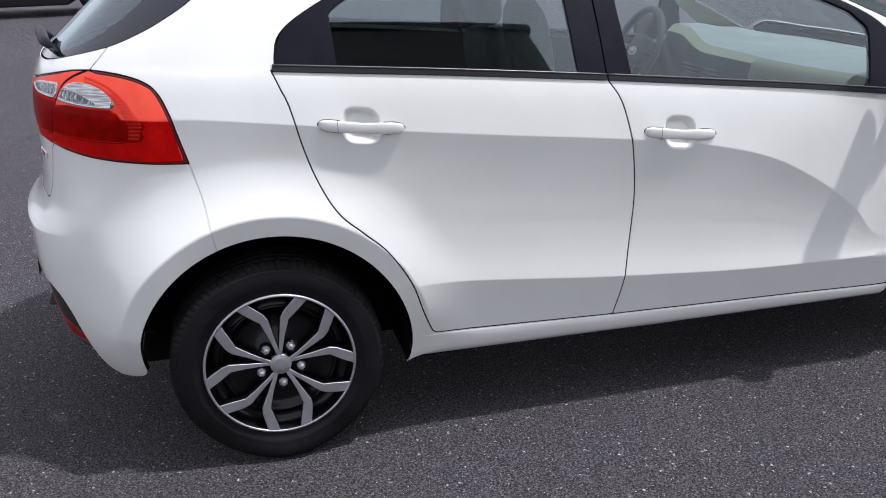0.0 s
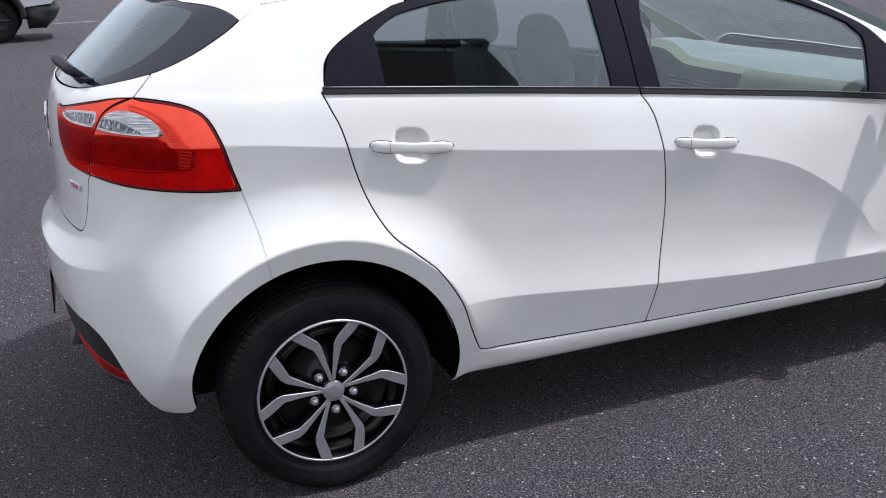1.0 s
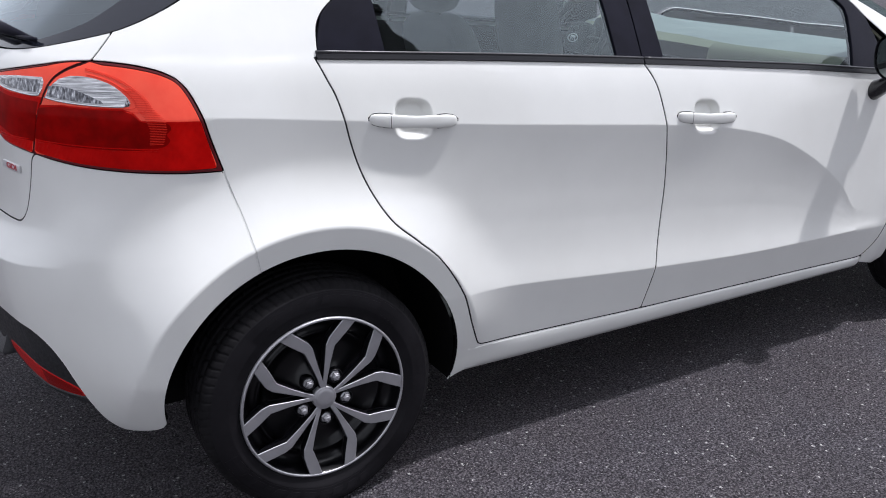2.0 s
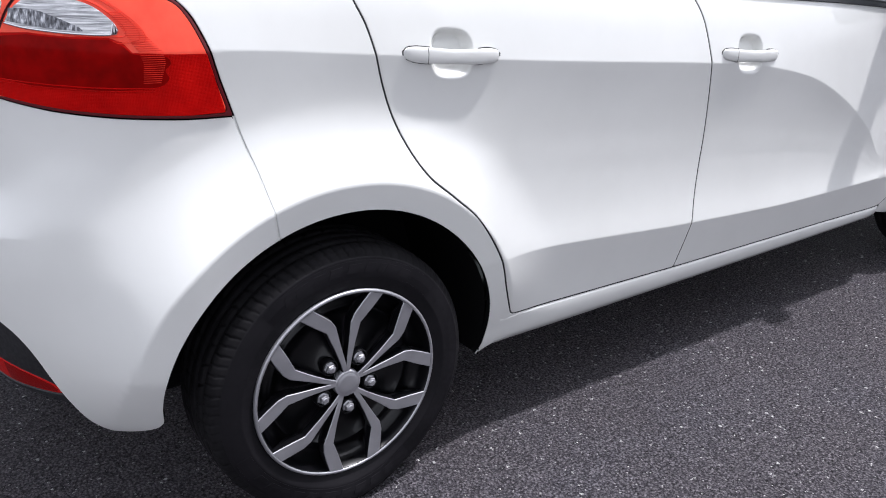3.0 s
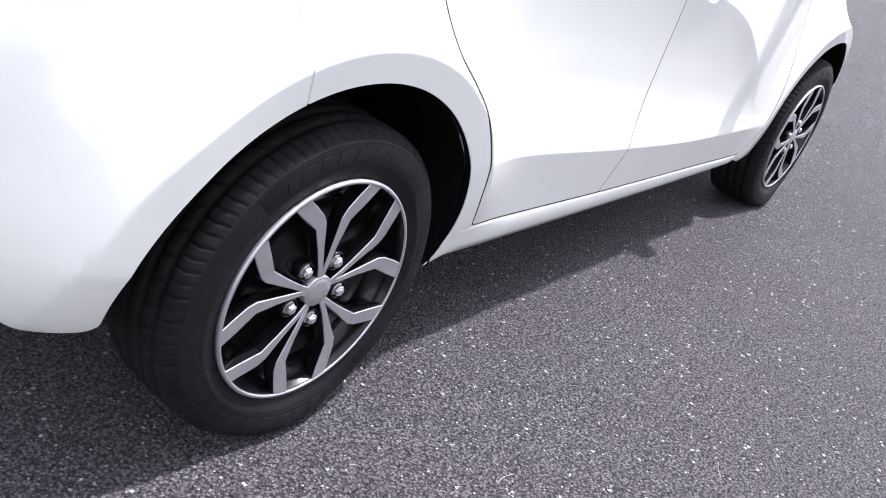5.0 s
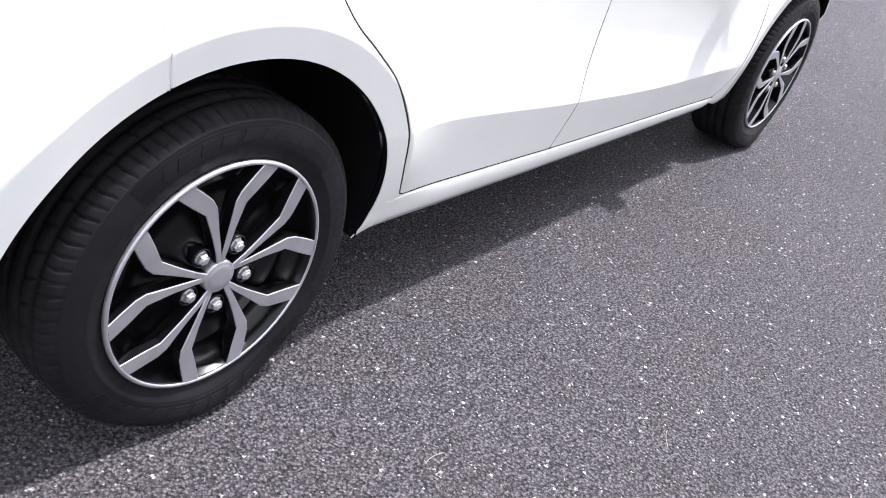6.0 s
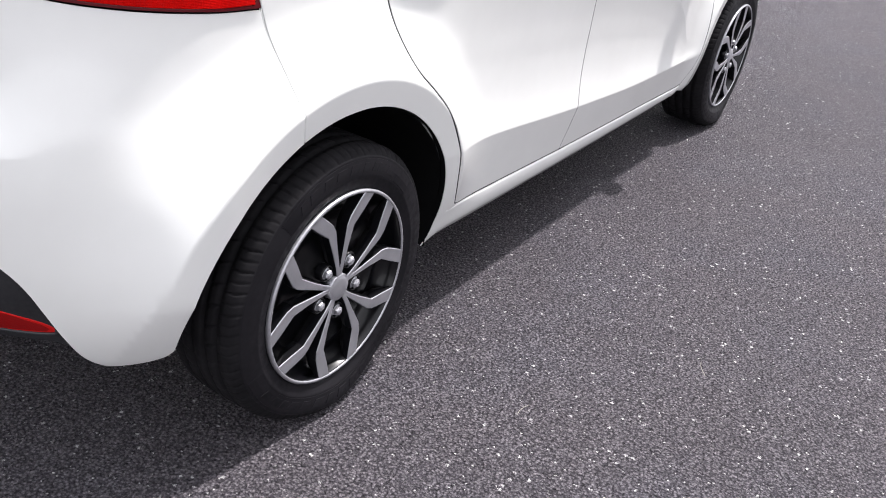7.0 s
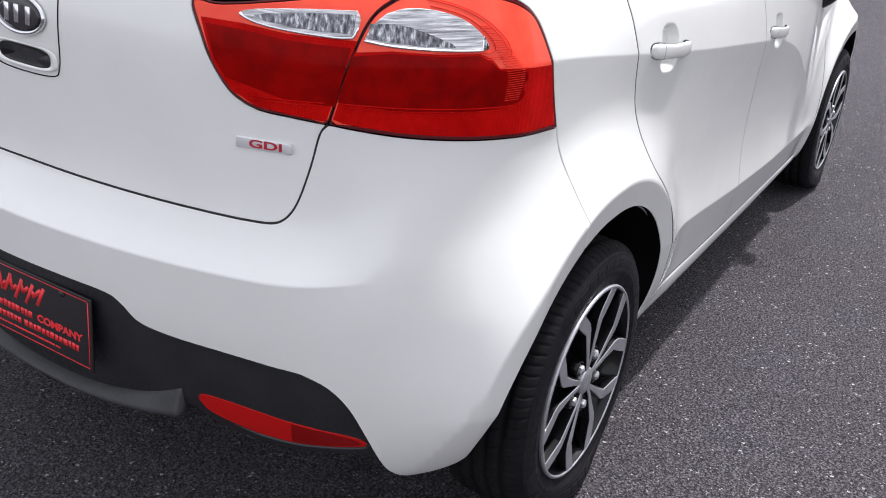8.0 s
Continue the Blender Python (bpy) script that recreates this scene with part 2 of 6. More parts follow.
def asphalt():
    """Chip-and-tar: every stone has its own tone, the tar between lies lower and darker."""
    m = material("asphalt", (0.04, 0.04, 0.042), 0.8)
    ragged = add(m, "ShaderNodeVectorMath", operation="MULTIPLY_ADD")
    jitter = add(m, "ShaderNodeTexNoise", Scale=210.0, Detail=3.0, Roughness=0.6)
    tie(m, coords(m), jitter.inputs["Vector"])
    tie(m, jitter.outputs["Color"], ragged.inputs[0])
    ragged.inputs[1].default_value = (0.007, 0.007, 0.007)
    tie(m, coords(m), ragged.inputs[2])
    co = ragged.outputs[0]

    def stones(scale):
        v = add(m, "ShaderNodeTexVoronoi", Scale=scale, Randomness=1.0)
        tie(m, co, v.inputs["Vector"])
        sep = add(m, "ShaderNodeSeparateColor")
        tie(m, v.outputs["Color"], sep.inputs[0])
        return v.outputs["Distance"], sep.outputs[0]

    def blend2(fac, a, b, kind="MIX"):
        x = add(m, "ShaderNodeMix", data_type="RGBA", blend_type=kind)
        if isinstance(fac, float):
            x.inputs[0].default_value = fac
        else:
            tie(m, fac, x.inputs[0])
        tie(m, a, x.inputs[6])
        tie(m, b, x.inputs[7])
        return x.outputs[2]
    bsdf(m).inputs["Specular IOR Level"].default_value = 0.16
    d1, c1 = stones(150)
    d2, c2 = stones(270)
    tone1 = ramp(m, c1, [(0.0, (0.036, 0.035, 0.037)), (0.22, (0.076, 0.0735, 0.0765)), (0.78, (0.112, 0.109, 0.111)), (1.0, (0.138, 0.134, 0.136))])
    tone2 = ramp(m, c2, [(0.0, (0.032, 0.031, 0.033)), (0.28, (0.076, 0.0735, 0.0765)), (0.82, (0.110, 0.107, 0.109)), (1.0, (0.134, 0.130, 0.132))])
    both = blend2(ramp(m, noise_tex(m, 60, 2), [(0.42, (0, 0, 0)), (0.58, (1, 1, 1))]), tone1, tone2)
    tar = ramp(m, d1, [(0.34, (1, 1, 1)), (0.64, (0.34, 0.33, 0.36))])
    both = blend2(1.0, both, tar, "MULTIPLY")
    pits = ramp(m, noise_tex(m, 125, 4, 0.68), [(0.34, (0.14, 0.135, 0.15)), (0.46, (0.94, 0.93, 0.95)), (0.56, (1.06, 1.055, 1.06)), (0.70, (1.14, 1.135, 1.135))])
    both = blend2(1.0, both, pits, "MULTIPLY")
    grit = ramp(m, noise_tex(m, 430, 2, 0.6), [(0.36, (0.66, 0.65, 0.67)), (0.48, (1.0, 1.0, 1.0)), (0.64, (1.10, 1.10, 1.10))])
    both = blend2(1.0, both, grit, "MULTIPLY")
    broad = ramp(m, noise_tex(m, 0.55, 6, 0.6), [(0.3, (1.47, 1.45, 1.465)), (0.7, (1.80, 1.78, 1.80))])
    both = blend2(1.0, both, broad, "MULTIPLY")
    hue = ramp(m, noise_tex(m, 2.4, 4, 0.55), [(0.34, (1.035, 0.995, 1.02)), (0.50, (1.025, 0.995, 1.03)), (0.66, (1.005, 0.995, 1.05))])
    both = blend2(1.0, both, hue, "MULTIPLY")

    def chips(col, scale, share, reach):
        """Pale chips scattered among the stones, with ragged edges."""
        d3, c3 = stones(scale)
        pick = add(m, "ShaderNodeMath", operation="LESS_THAN")
        tie(m, c3, pick.inputs[0])
        pick.inputs[1].default_value = share
        near = add(m, "ShaderNodeMath", operation="LESS_THAN")
        wob = add(m, "ShaderNodeMath", operation="ADD")
        tie(m, d3, wob.inputs[0])
        tie(m, noise_tex(m, scale * 3.5, 1), wob.inputs[1])
        tie(m, wob.outputs[0], near.inputs[0])
        near.inputs[1].default_value = reach
        hit = add(m, "ShaderNodeMath", operation="MULTIPLY")
        tie(m, pick.outputs[0], hit.inputs[0])
        tie(m, near.outputs[0], hit.inputs[1])
        pale = ramp(m, noise_tex(m, 120, 2), [(0.3, (0.30, 0.295, 0.30)), (0.7, (0.72, 0.71, 0.70))])
        return blend2(hit.outputs[0], col, pale)
    both = chips(both, 80, 0.038, 0.80)
    both = chips(both, 150, 0.032, 0.82)
    tie(m, both, bsdf(m).inputs["Base Color"])
    tie(m, ramp(m, c2, [(0.0, (0.55, 0.55, 0.55)), (1.0, (0.95, 0.95, 0.95))]), bsdf(m).inputs["Roughness"])
    b1 = add(m, "ShaderNodeBump", Strength=1.0, Distance=0.011)
    b1.invert = True
    tie(m, d1, b1.inputs["Height"])
    b2 = add(m, "ShaderNodeBump", Strength=0.7, Distance=0.003)
    b2.invert = True
    tie(m, d2, b2.inputs["Height"])
    tie(m, b1.outputs[0], b2.inputs["Normal"])
    b3 = add(m, "ShaderNodeBump", Strength=0.35, Distance=0.012)
    tie(m, noise_tex(m, 45, 3), b3.inputs["Height"])
    tie(m, b2.outputs[0], b3.inputs["Normal"])
    tie(m, b3.outputs[0], bsdf(m).inputs["Normal"])
    return m


ASPHALT = asphalt()
RENDER_GREY = bumped(mottled(material("wall_render", (0.10, 0.10, 0.10), 0.9), (0.085, 0.084, 0.082), (0.125, 0.122, 0.118), 1.3, 30, (0.8, 0.95)), noise_tex(bpy.data.materials["wall_render"], 60), 0.4, 0.004)
LINE_PAINT = mottled(material("line_paint", (0.5, 0.5, 0.48), 0.8), (0.10, 0.10, 0.10), (0.42, 0.42, 0.41), 9)

from mathutils import geometry

# ---- the car's outer skin: one smooth closed form that every panel follows ----
XC, YC, RG, XF = -0.25, -0.45, 0.40, 2.85        # pivots of the rounded corners in plan
S_MID = XC - math.pi / 2 * RG + YC               # running measure at the rear's middle line
S_NOSE = XF + math.pi / 2 * RG - YC              # and at the front's middle line
ARCH_R, ARCH_CREASE, AXLE_Z, WHEELBASE = 0.391, 0.450, 0.30, 2.57
HUB_Z = 0.3055


def curve(x, knots):
    """Monotone cubic through the knots."""
    a = np.asarray(knots, float)
    X, Y = a[:, 0], a[:, 1]
    h, d = np.diff(X), np.diff(Y) / np.diff(X)
    m = np.zeros(len(X))
    m[0], m[-1] = d[0], d[-1]
    for i in range(1, len(X) - 1):
        m[i] = 0 if d[i - 1] * d[i] <= 0 else 3 * (h[i - 1] + h[i]) / ((2 * h[i] + h[i - 1]) / d[i - 1] + (h[i] + 2 * h[i - 1]) / d[i])
    x = np.clip(np.asarray(x, float), X[0], X[-1])
    i = np.clip(np.searchsorted(X, x) - 1, 0, len(X) - 2)
    t = (x - X[i]) / h[i]
    return (Y[i] * (1 + 2 * t) * (1 - t) ** 2 + h[i] * m[i] * t * (1 - t) ** 2 + Y[i + 1] * t * t * (3 - 2 * t) + h[i] * m[i + 1] * t * t * (t - 1))


Z_SHOULDER = [(-0.8, 1.03), (-0.20, 1.015), (0.07, 0.987), (0.40, 0.945), (1.08, 0.868), (1.22, 0.850), (1.34, 0.828), (1.53, 0.778), (1.71, 0.690), (1.87, 0.575), (1.96, 0.48), (2.1, 0.45), (3.5, 0.44)]
Z_LOWER = [(-0.8, 0.52), (0.40, 0.50), (1.065, 0.444), (1.55, 0.413), (1.98, 0.405), (3.5, 0.40)]
Z_BELT = [(-0.8, 1.165), (0.05, 1.126), (0.23, 1.112), (0.55, 1.086), (1.0, 1.044), (1.42, 1.0), (1.63, 0.978), (1.98, 0.936), (2.3, 0.90), (3.5, 0.80)]
BENDS = (0.44, 0.87, 1.045)


def level(x, z):
    """Height measured so that the creases and the belt line run level."""
    zl, zs, zb = curve(x, Z_LOWER), curve(x, Z_SHOULDER), curve(x, Z_BELT)
    zs = np.maximum(zs, zl + 0.02)
    a, b, c = BENDS
    low = 0.2 + (z - 0.2) * (a - 0.2) / (zl - 0.2)
    mid = a + (z - zl) * (b - a) / (zs - zl)
    up = b + (z - zs) * (c - b) / (zb - zs)
    return np.where(z < zl, low, np.where(z < zs, mid, np.where(z < zb, up, c + (z - zb))))


HANDLES = [(0.276, 0.968), (1.228, 0.875)]       # middle of each door handle


def dents(x, z):
    """Finger cups behind the door handles."""
    d = 0
    for hx, hz in HANDLES:
        r = ((np.abs(x - hx) / 0.053) ** 3.2 + (np.abs(z - hz + 0.11 * (x - hx)) / 0.050) ** 3.2) ** (1 / 3.2)
        t = np.clip((1 - r) / 0.36, 0, 1)
        d = d + 0.021 * t * t * (3 - 2 * t)
    return d


def side(x, z):
    q = level(x, z)
    low = curve(q, [(0.1, 0.74), (0.20, 0.775), (0.235, 0.800), (0.255, 0.812), (0.280, 0.820), (0.31, 0.825), (0.33, 0.828), (0.44, 0.847)])
    mid = curve(q, [(0.44, 0.847), (0.455, 0.8443), (0.475, 0.8405), (0.50, 0.8362), (0.53, 0.8322), (0.57, 0.8286), (0.62, 0.8262), (0.68, 0.8260), (0.74, 0.8280), (0.80, 0.8318), (0.87, 0.838)])
    top = curve(q, [(0.87, 0.838), (0.92, 0.829), (0.98, 0.817), (1.03, 0.803), (1.06, 0.790), (1.12, 0.762), (1.2, 0.722), (1.3, 0.668), (1.4, 0.610), (1.5, 0.55)])
    # the hollow of the door panel dies out ahead, where the two creases meet
    deep = np.clip((curve(x, Z_SHOULDER) - curve(x, Z_LOWER)) / 0.40, 0.0, 1.0)
    back_fade = np.clip((x + 0.25) / 0.55, 0.0, 1.0)
    deep = deep * (0.25 + 0.75 * back_fade * back_fade * (3 - 2 * back_fade))
    chord = 0.847 - 0.009 * np.clip((q - 0.44) / 0.43, 0, 1)
    mid = chord + (mid - chord) * deep
    y = np.where(q < BENDS[0], low, np.where(q < BENDS[1], mid, top))
    # behind the rear wheel and ahead of the front one the sill's crease dies away
    k = np.clip((0.45 - x) / 0.15, 0, 1)
    k = k * k * (3 - 2 * k)
    plain = curve(z, [(0.1, 0.755), (0.25, 0.806), (0.36, 0.822), (0.5, 0.834), (0.7, 0.838), (0.87, 0.836)])
    w = np.clip((0.86 - z) / 0.30, 0, 1)
    k = k * w * w * (3 - 2 * w)
    y = y * (1 - k) + plain * k
    h = np.clip((z - 0.48) / 0.52, 0, 1)
    y = y - (0.110 + 0.055 * h * h * (3 - 2 * h)) * (np.clip(0.25 - x, 0, 2) / 0.9) ** 2 - 0.16 * (np.clip(x - 1.9, 0, 2) / 1.4) ** 2
    # over the rear wheel the shoulder leans in
    lean_z, lean_x = np.clip((z - 0.60) / 0.35, 0, 1), np.clip((0.85 - x) / 0.75, 0, 1)
    y = y - 0.017 * lean_z ** 2 * (3 - 2 * lean_z) * lean_x ** 2 * (3 - 2 * lean_x) * (1 - 0.55 * np.clip(-x / 0.3, 0, 1))
    # flared lips of the two wheel arches
    for xa in (0.0, WHEELBASE):
        r = np.hypot(x - xa, z - AXLE_Z)
        t = np.clip((r - ARCH_CREASE) / 0.16, 0, 1)
        lip = 0.868 - 0.16 * np.clip(ARCH_CREASE - r, 0, 0.1) - 0.03 * np.clip(xa - x, 0, 0.5)
        grow = np.clip((lip - y), 0, 0.08)
        y = y + grow * (1 - t) ** 2 * np.clip((z - 0.22 - 0.08 * np.clip((x - xa) / 0.3, 0, 1)) / 0.2, 0, 1)
    return y - dents(x, z)


def rear(y, z):
    d = np.where(z < 0.69, curve(z, [(0.2, 0.575), (0.3, 0.652), (0.4, 0.690), (0.5, 0.706), (0.6, 0.715), (0.69, 0.716)]),
                 curve(z, [(0.69, 0.717), (0.698, 0.7085), (0.715, 0.690), (0.735, 0.674), (0.77, 0.659), (0.82, 0.651), (0.90, 0.647), (1.0, 0.645), (1.08, 0.634), (1.13, 0.615), (1.16, 0.590), (1.20, 0.545), (1.30, 0.430), (1.40, 0.315), (1.5, 0.20)]))
    # the bumper's ledge melts away towards the corners
    soft = curve(z, [(0.2, 0.575), (0.3, 0.652), (0.4, 0.690), (0.5, 0.706), (0.6, 0.709), (0.69, 0.698), (0.77, 0.677), (0.85, 0.658), (0.92, 0.648), (1.0, 0.645), (1.5, 0.645)])
    f = np.clip((np.abs(y) - 0.57) / 0.11, 0, 1) * np.clip((1.0 - z) / 0.08, 0, 1)
    f = f * f * (3 - 2 * f)
    d = d * (1 - f) + soft * f
    return -(d - 0.24 * y * y - 0.10 * y ** 4)


def top(x, y):
    z = np.where(x < 2.60, curve(x, [(-0.6, 1.36), (-0.30, 1.405), (0.0, 1.437), (0.4, 1.455), (0.9, 1.458), (1.25, 1.447), (1.5, 1.425), (2.0, 1.245), (2.60, 0.985)]),
                 curve(x, [(2.60, 0.985), (2.75, 0.955), (3.05, 0.875), (3.3, 0.78), (3.5, 0.64)]))
    return z - 0.055 * y * y - 0.05 * y ** 4


def nose(y, z):
    return curve(z, [(0.2, 3.28), (0.35, 3.37), (0.5, 3.40), (0.65, 3.38), (0.8, 3.3), (1.0, 3.1)]) - 0.30 * y * y - 0.2 * y ** 4


def blend(a, b, r):
    a, b = a + r, b + r
    return np.hypot(np.maximum(a, 0), np.maximum(b, 0)) + np.minimum(np.maximum(a, b), 0) - r


def skin(p):
    """Below 0 inside the body, above 0 outside."""
    x, y, z = p[..., 0], p[..., 1], p[..., 2]
    w = np.abs(y)
    f = blend(w - side(x, z), rear(w, z) - x, 0.20)
    f = blend(f, x - nose(w, z), 0.25)
    return blend(f, z - top(x, w), 0.07)


def normal(p, e=0.003):
    n = np.stack([skin(p + np.eye(3)[i] * e) - skin(p - np.eye(3)[i] * e) for i in range(3)], -1)
    return n / np.linalg.norm(n, axis=-1, keepdims=True)


def wrap(s, z):
    """The point of the skin at the running measure s (x along the side, then round the corner to the rear) and height z."""
    s, z = np.asarray(s, float), np.asarray(z, float)
    left = (s < S_MID) | (s > S_NOSE)
    s = np.where(s < S_MID, 2 * S_MID - s, np.where(s > S_NOSE, 2 * S_NOSE - s, s))
    end = s - XF
    ang = np.where(s > XF, -np.clip(end / RG, 0, math.pi / 2), np.clip((XC - s) / RG, 0, math.pi / 2))
    gx = np.clip(s, XC, XF)
    gy = np.where(s > XF, YC + np.clip(end - math.pi / 2 * RG, 0, 1), YC + np.clip(XC - s - math.pi / 2 * RG, 0, 1))
    d = np.stack([-np.sin(ang), -np.cos(ang), 0 * ang], -1)
    g = np.stack([gx, gy, z], -1)
    lo, hi = np.full(s.shape, -0.3), np.full(s.shape, 0.9)
    for _ in range(32):
        m = (lo + hi) / 2
        inside = skin(g + d * m[..., None]) < 0
        lo, hi = np.where(inside, m, lo), np.where(inside, hi, m)
    p = g + d * lo[..., None]
    p[..., 1] = np.where(left, -p[..., 1], p[..., 1])
    return p


def over(x, y):
    """The point of the skin above (x, y)."""
    x, y = np.asarray(x, float), np.asarray(y, float)
    lo, hi = np.full(x.shape, 0.5), np.full(x.shape, 1.7)
    for _ in range(32):
        m = (lo + hi) / 2
        inside = skin(np.stack([x, y, m], -1)) < 0
        lo, hi = np.where(inside, m, lo), np.where(inside, hi, m)
    return np.stack([x, y, lo], -1)

# ---- builders ----
def part(name, bm, mat, parent=None, label="", smooth=True):
    me = bpy.data.meshes.new(name)
    bm.normal_update()
    bm.to_mesh(me)
    bm.free()
    return part_of(name, me, mat, parent, label, smooth)


def part_of(name, me, mat, parent=None, label="", smooth=True):
    if smooth:
        me.polygons.foreach_set("use_smooth", [True] * len(me.polygons))
    if mat and not me.materials:
        me.materials.append(mat)
    ob = new(name, me)
    ob.parent = parent
    return tagged(ob, label)


def spline(pts, n=8):
    """A smooth line through the points."""
    a = np.asarray(pts, float)
    a = np.vstack([2 * a[0] - a[1], a, 2 * a[-1] - a[-2]])
    out = []
    for i in range(1, len(a) - 2):
        for t in np.arange(n) / n:
            out.append(0.5 * (2 * a[i] + (a[i + 1] - a[i - 1]) * t + (2 * a[i - 1] - 5 * a[i] + 4 * a[i + 1] - a[i + 2]) * t * t + (3 * a[i] - a[i - 1] - 3 * a[i + 1] + a[i + 2]) * t ** 3))
    return np.vstack([out, a[-2]])


def dense(poly, h):
    """A closed outline with no step longer than h."""
    p = np.asarray(poly, float)
    keep = np.linalg.norm(p - np.roll(p, 1, 0), axis=1) > 1e-5
    p, out = p[keep], []
    for a, b in zip(p, np.roll(p, -1, 0)):
        k = max(1, int(math.ceil(np.linalg.norm(b - a) / h)))
        out += [a + (b - a) * i / k for i in range(k)]
    return np.array(out)


def area(p):
    return 0.5 * np.sum(p[:, 0] * np.roll(p[:, 1], -1) - np.roll(p[:, 0], -1) * p[:, 1])


def outward(p):
    """Unit normals in the plane of a counter-clockwise outline."""
    t = np.roll(p, -1, 0) - np.roll(p, 1, 0)
    t /= np.maximum(np.linalg.norm(t, axis=1, keepdims=True), 1e-9)
    return np.stack([t[:, 1], -t[:, 0]], 1)


def inset(p, w):
    """The outline drawn in by w, without the loops that sharp corners would give."""
    q = p - outward(p) * w
    if w <= 0:
        return q
    return q[off(q, dense(p, abs(w) * 0.7), 0.9 * w)]


def within(q, poly):
    c = np.zeros(len(q), bool)
    for (x0, y0), (x1, y1) in zip(poly, np.roll(poly, -1, 0)):
        if y0 != y1:
            c ^= ((y0 > q[:, 1]) != (y1 > q[:, 1])) & (q[:, 0] < (x1 - x0) * (q[:, 1] - y0) / (y1 - y0) + x0)
    return c


def off(q, pts, r):
    """Which of q lie farther than r from all pts."""
    ok = np.ones(len(q), bool)
    for k in range(0, len(q), 2000):
        d = q[k:k + 2000, None, :] - pts[None]
        ok[k:k + 2000] = (d * d).sum(-1).min(1) > r * r
    return ok


def crease_points(h):
    rows = []
    x = np.arange(-0.19, 1.97, h)
    fine = np.arange(-0.19, 1.965, 0.002)
    line = np.stack([fine, curve(fine, Z_SHOULDER)], 1)
    run = np.r_[0, np.cumsum(np.linalg.norm(np.diff(line, axis=0), axis=1))]
    at = np.arange(0, run[-1], h)
    line = np.stack([np.interp(at, run, line[:, 0]), np.interp(at, run, line[:, 1])], 1)
    way = np.gradient(line, axis=0)
    way /= np.linalg.norm(way, axis=1, keepdims=True)
    for e in (-0.003, 0.003):
        rows.append(line + np.stack([-way[:, 1], way[:, 0]], 1) * e)
        xl = x[x > 0.4]
        rows.append(np.stack([xl, curve(xl, Z_LOWER) + e], 1))
        for xa in (0, WHEELBASE):
            t = np.arange(0.05, math.pi, h / ARCH_CREASE)
            rows.append(np.stack([xa + (ARCH_CREASE + 1.8 * e) * np.cos(t), AXLE_Z + (ARCH_CREASE + 1.8 * e) * np.sin(t)], 1))
        s = np.arange(2 * S_MID + 0.5, -0.5, h)
        rows.append(np.stack([s, 0 * s + 0.69 + e], 1))
    for hx, hz in HANDLES:
        g = np.stack(np.meshgrid(np.arange(-0.068, 0.0681, 0.0045), np.arange(-0.062, 0.0621, 0.0045)), -1).reshape(-1, 2)
        rows.append(g + (hx, hz))
    return np.vstack(rows)


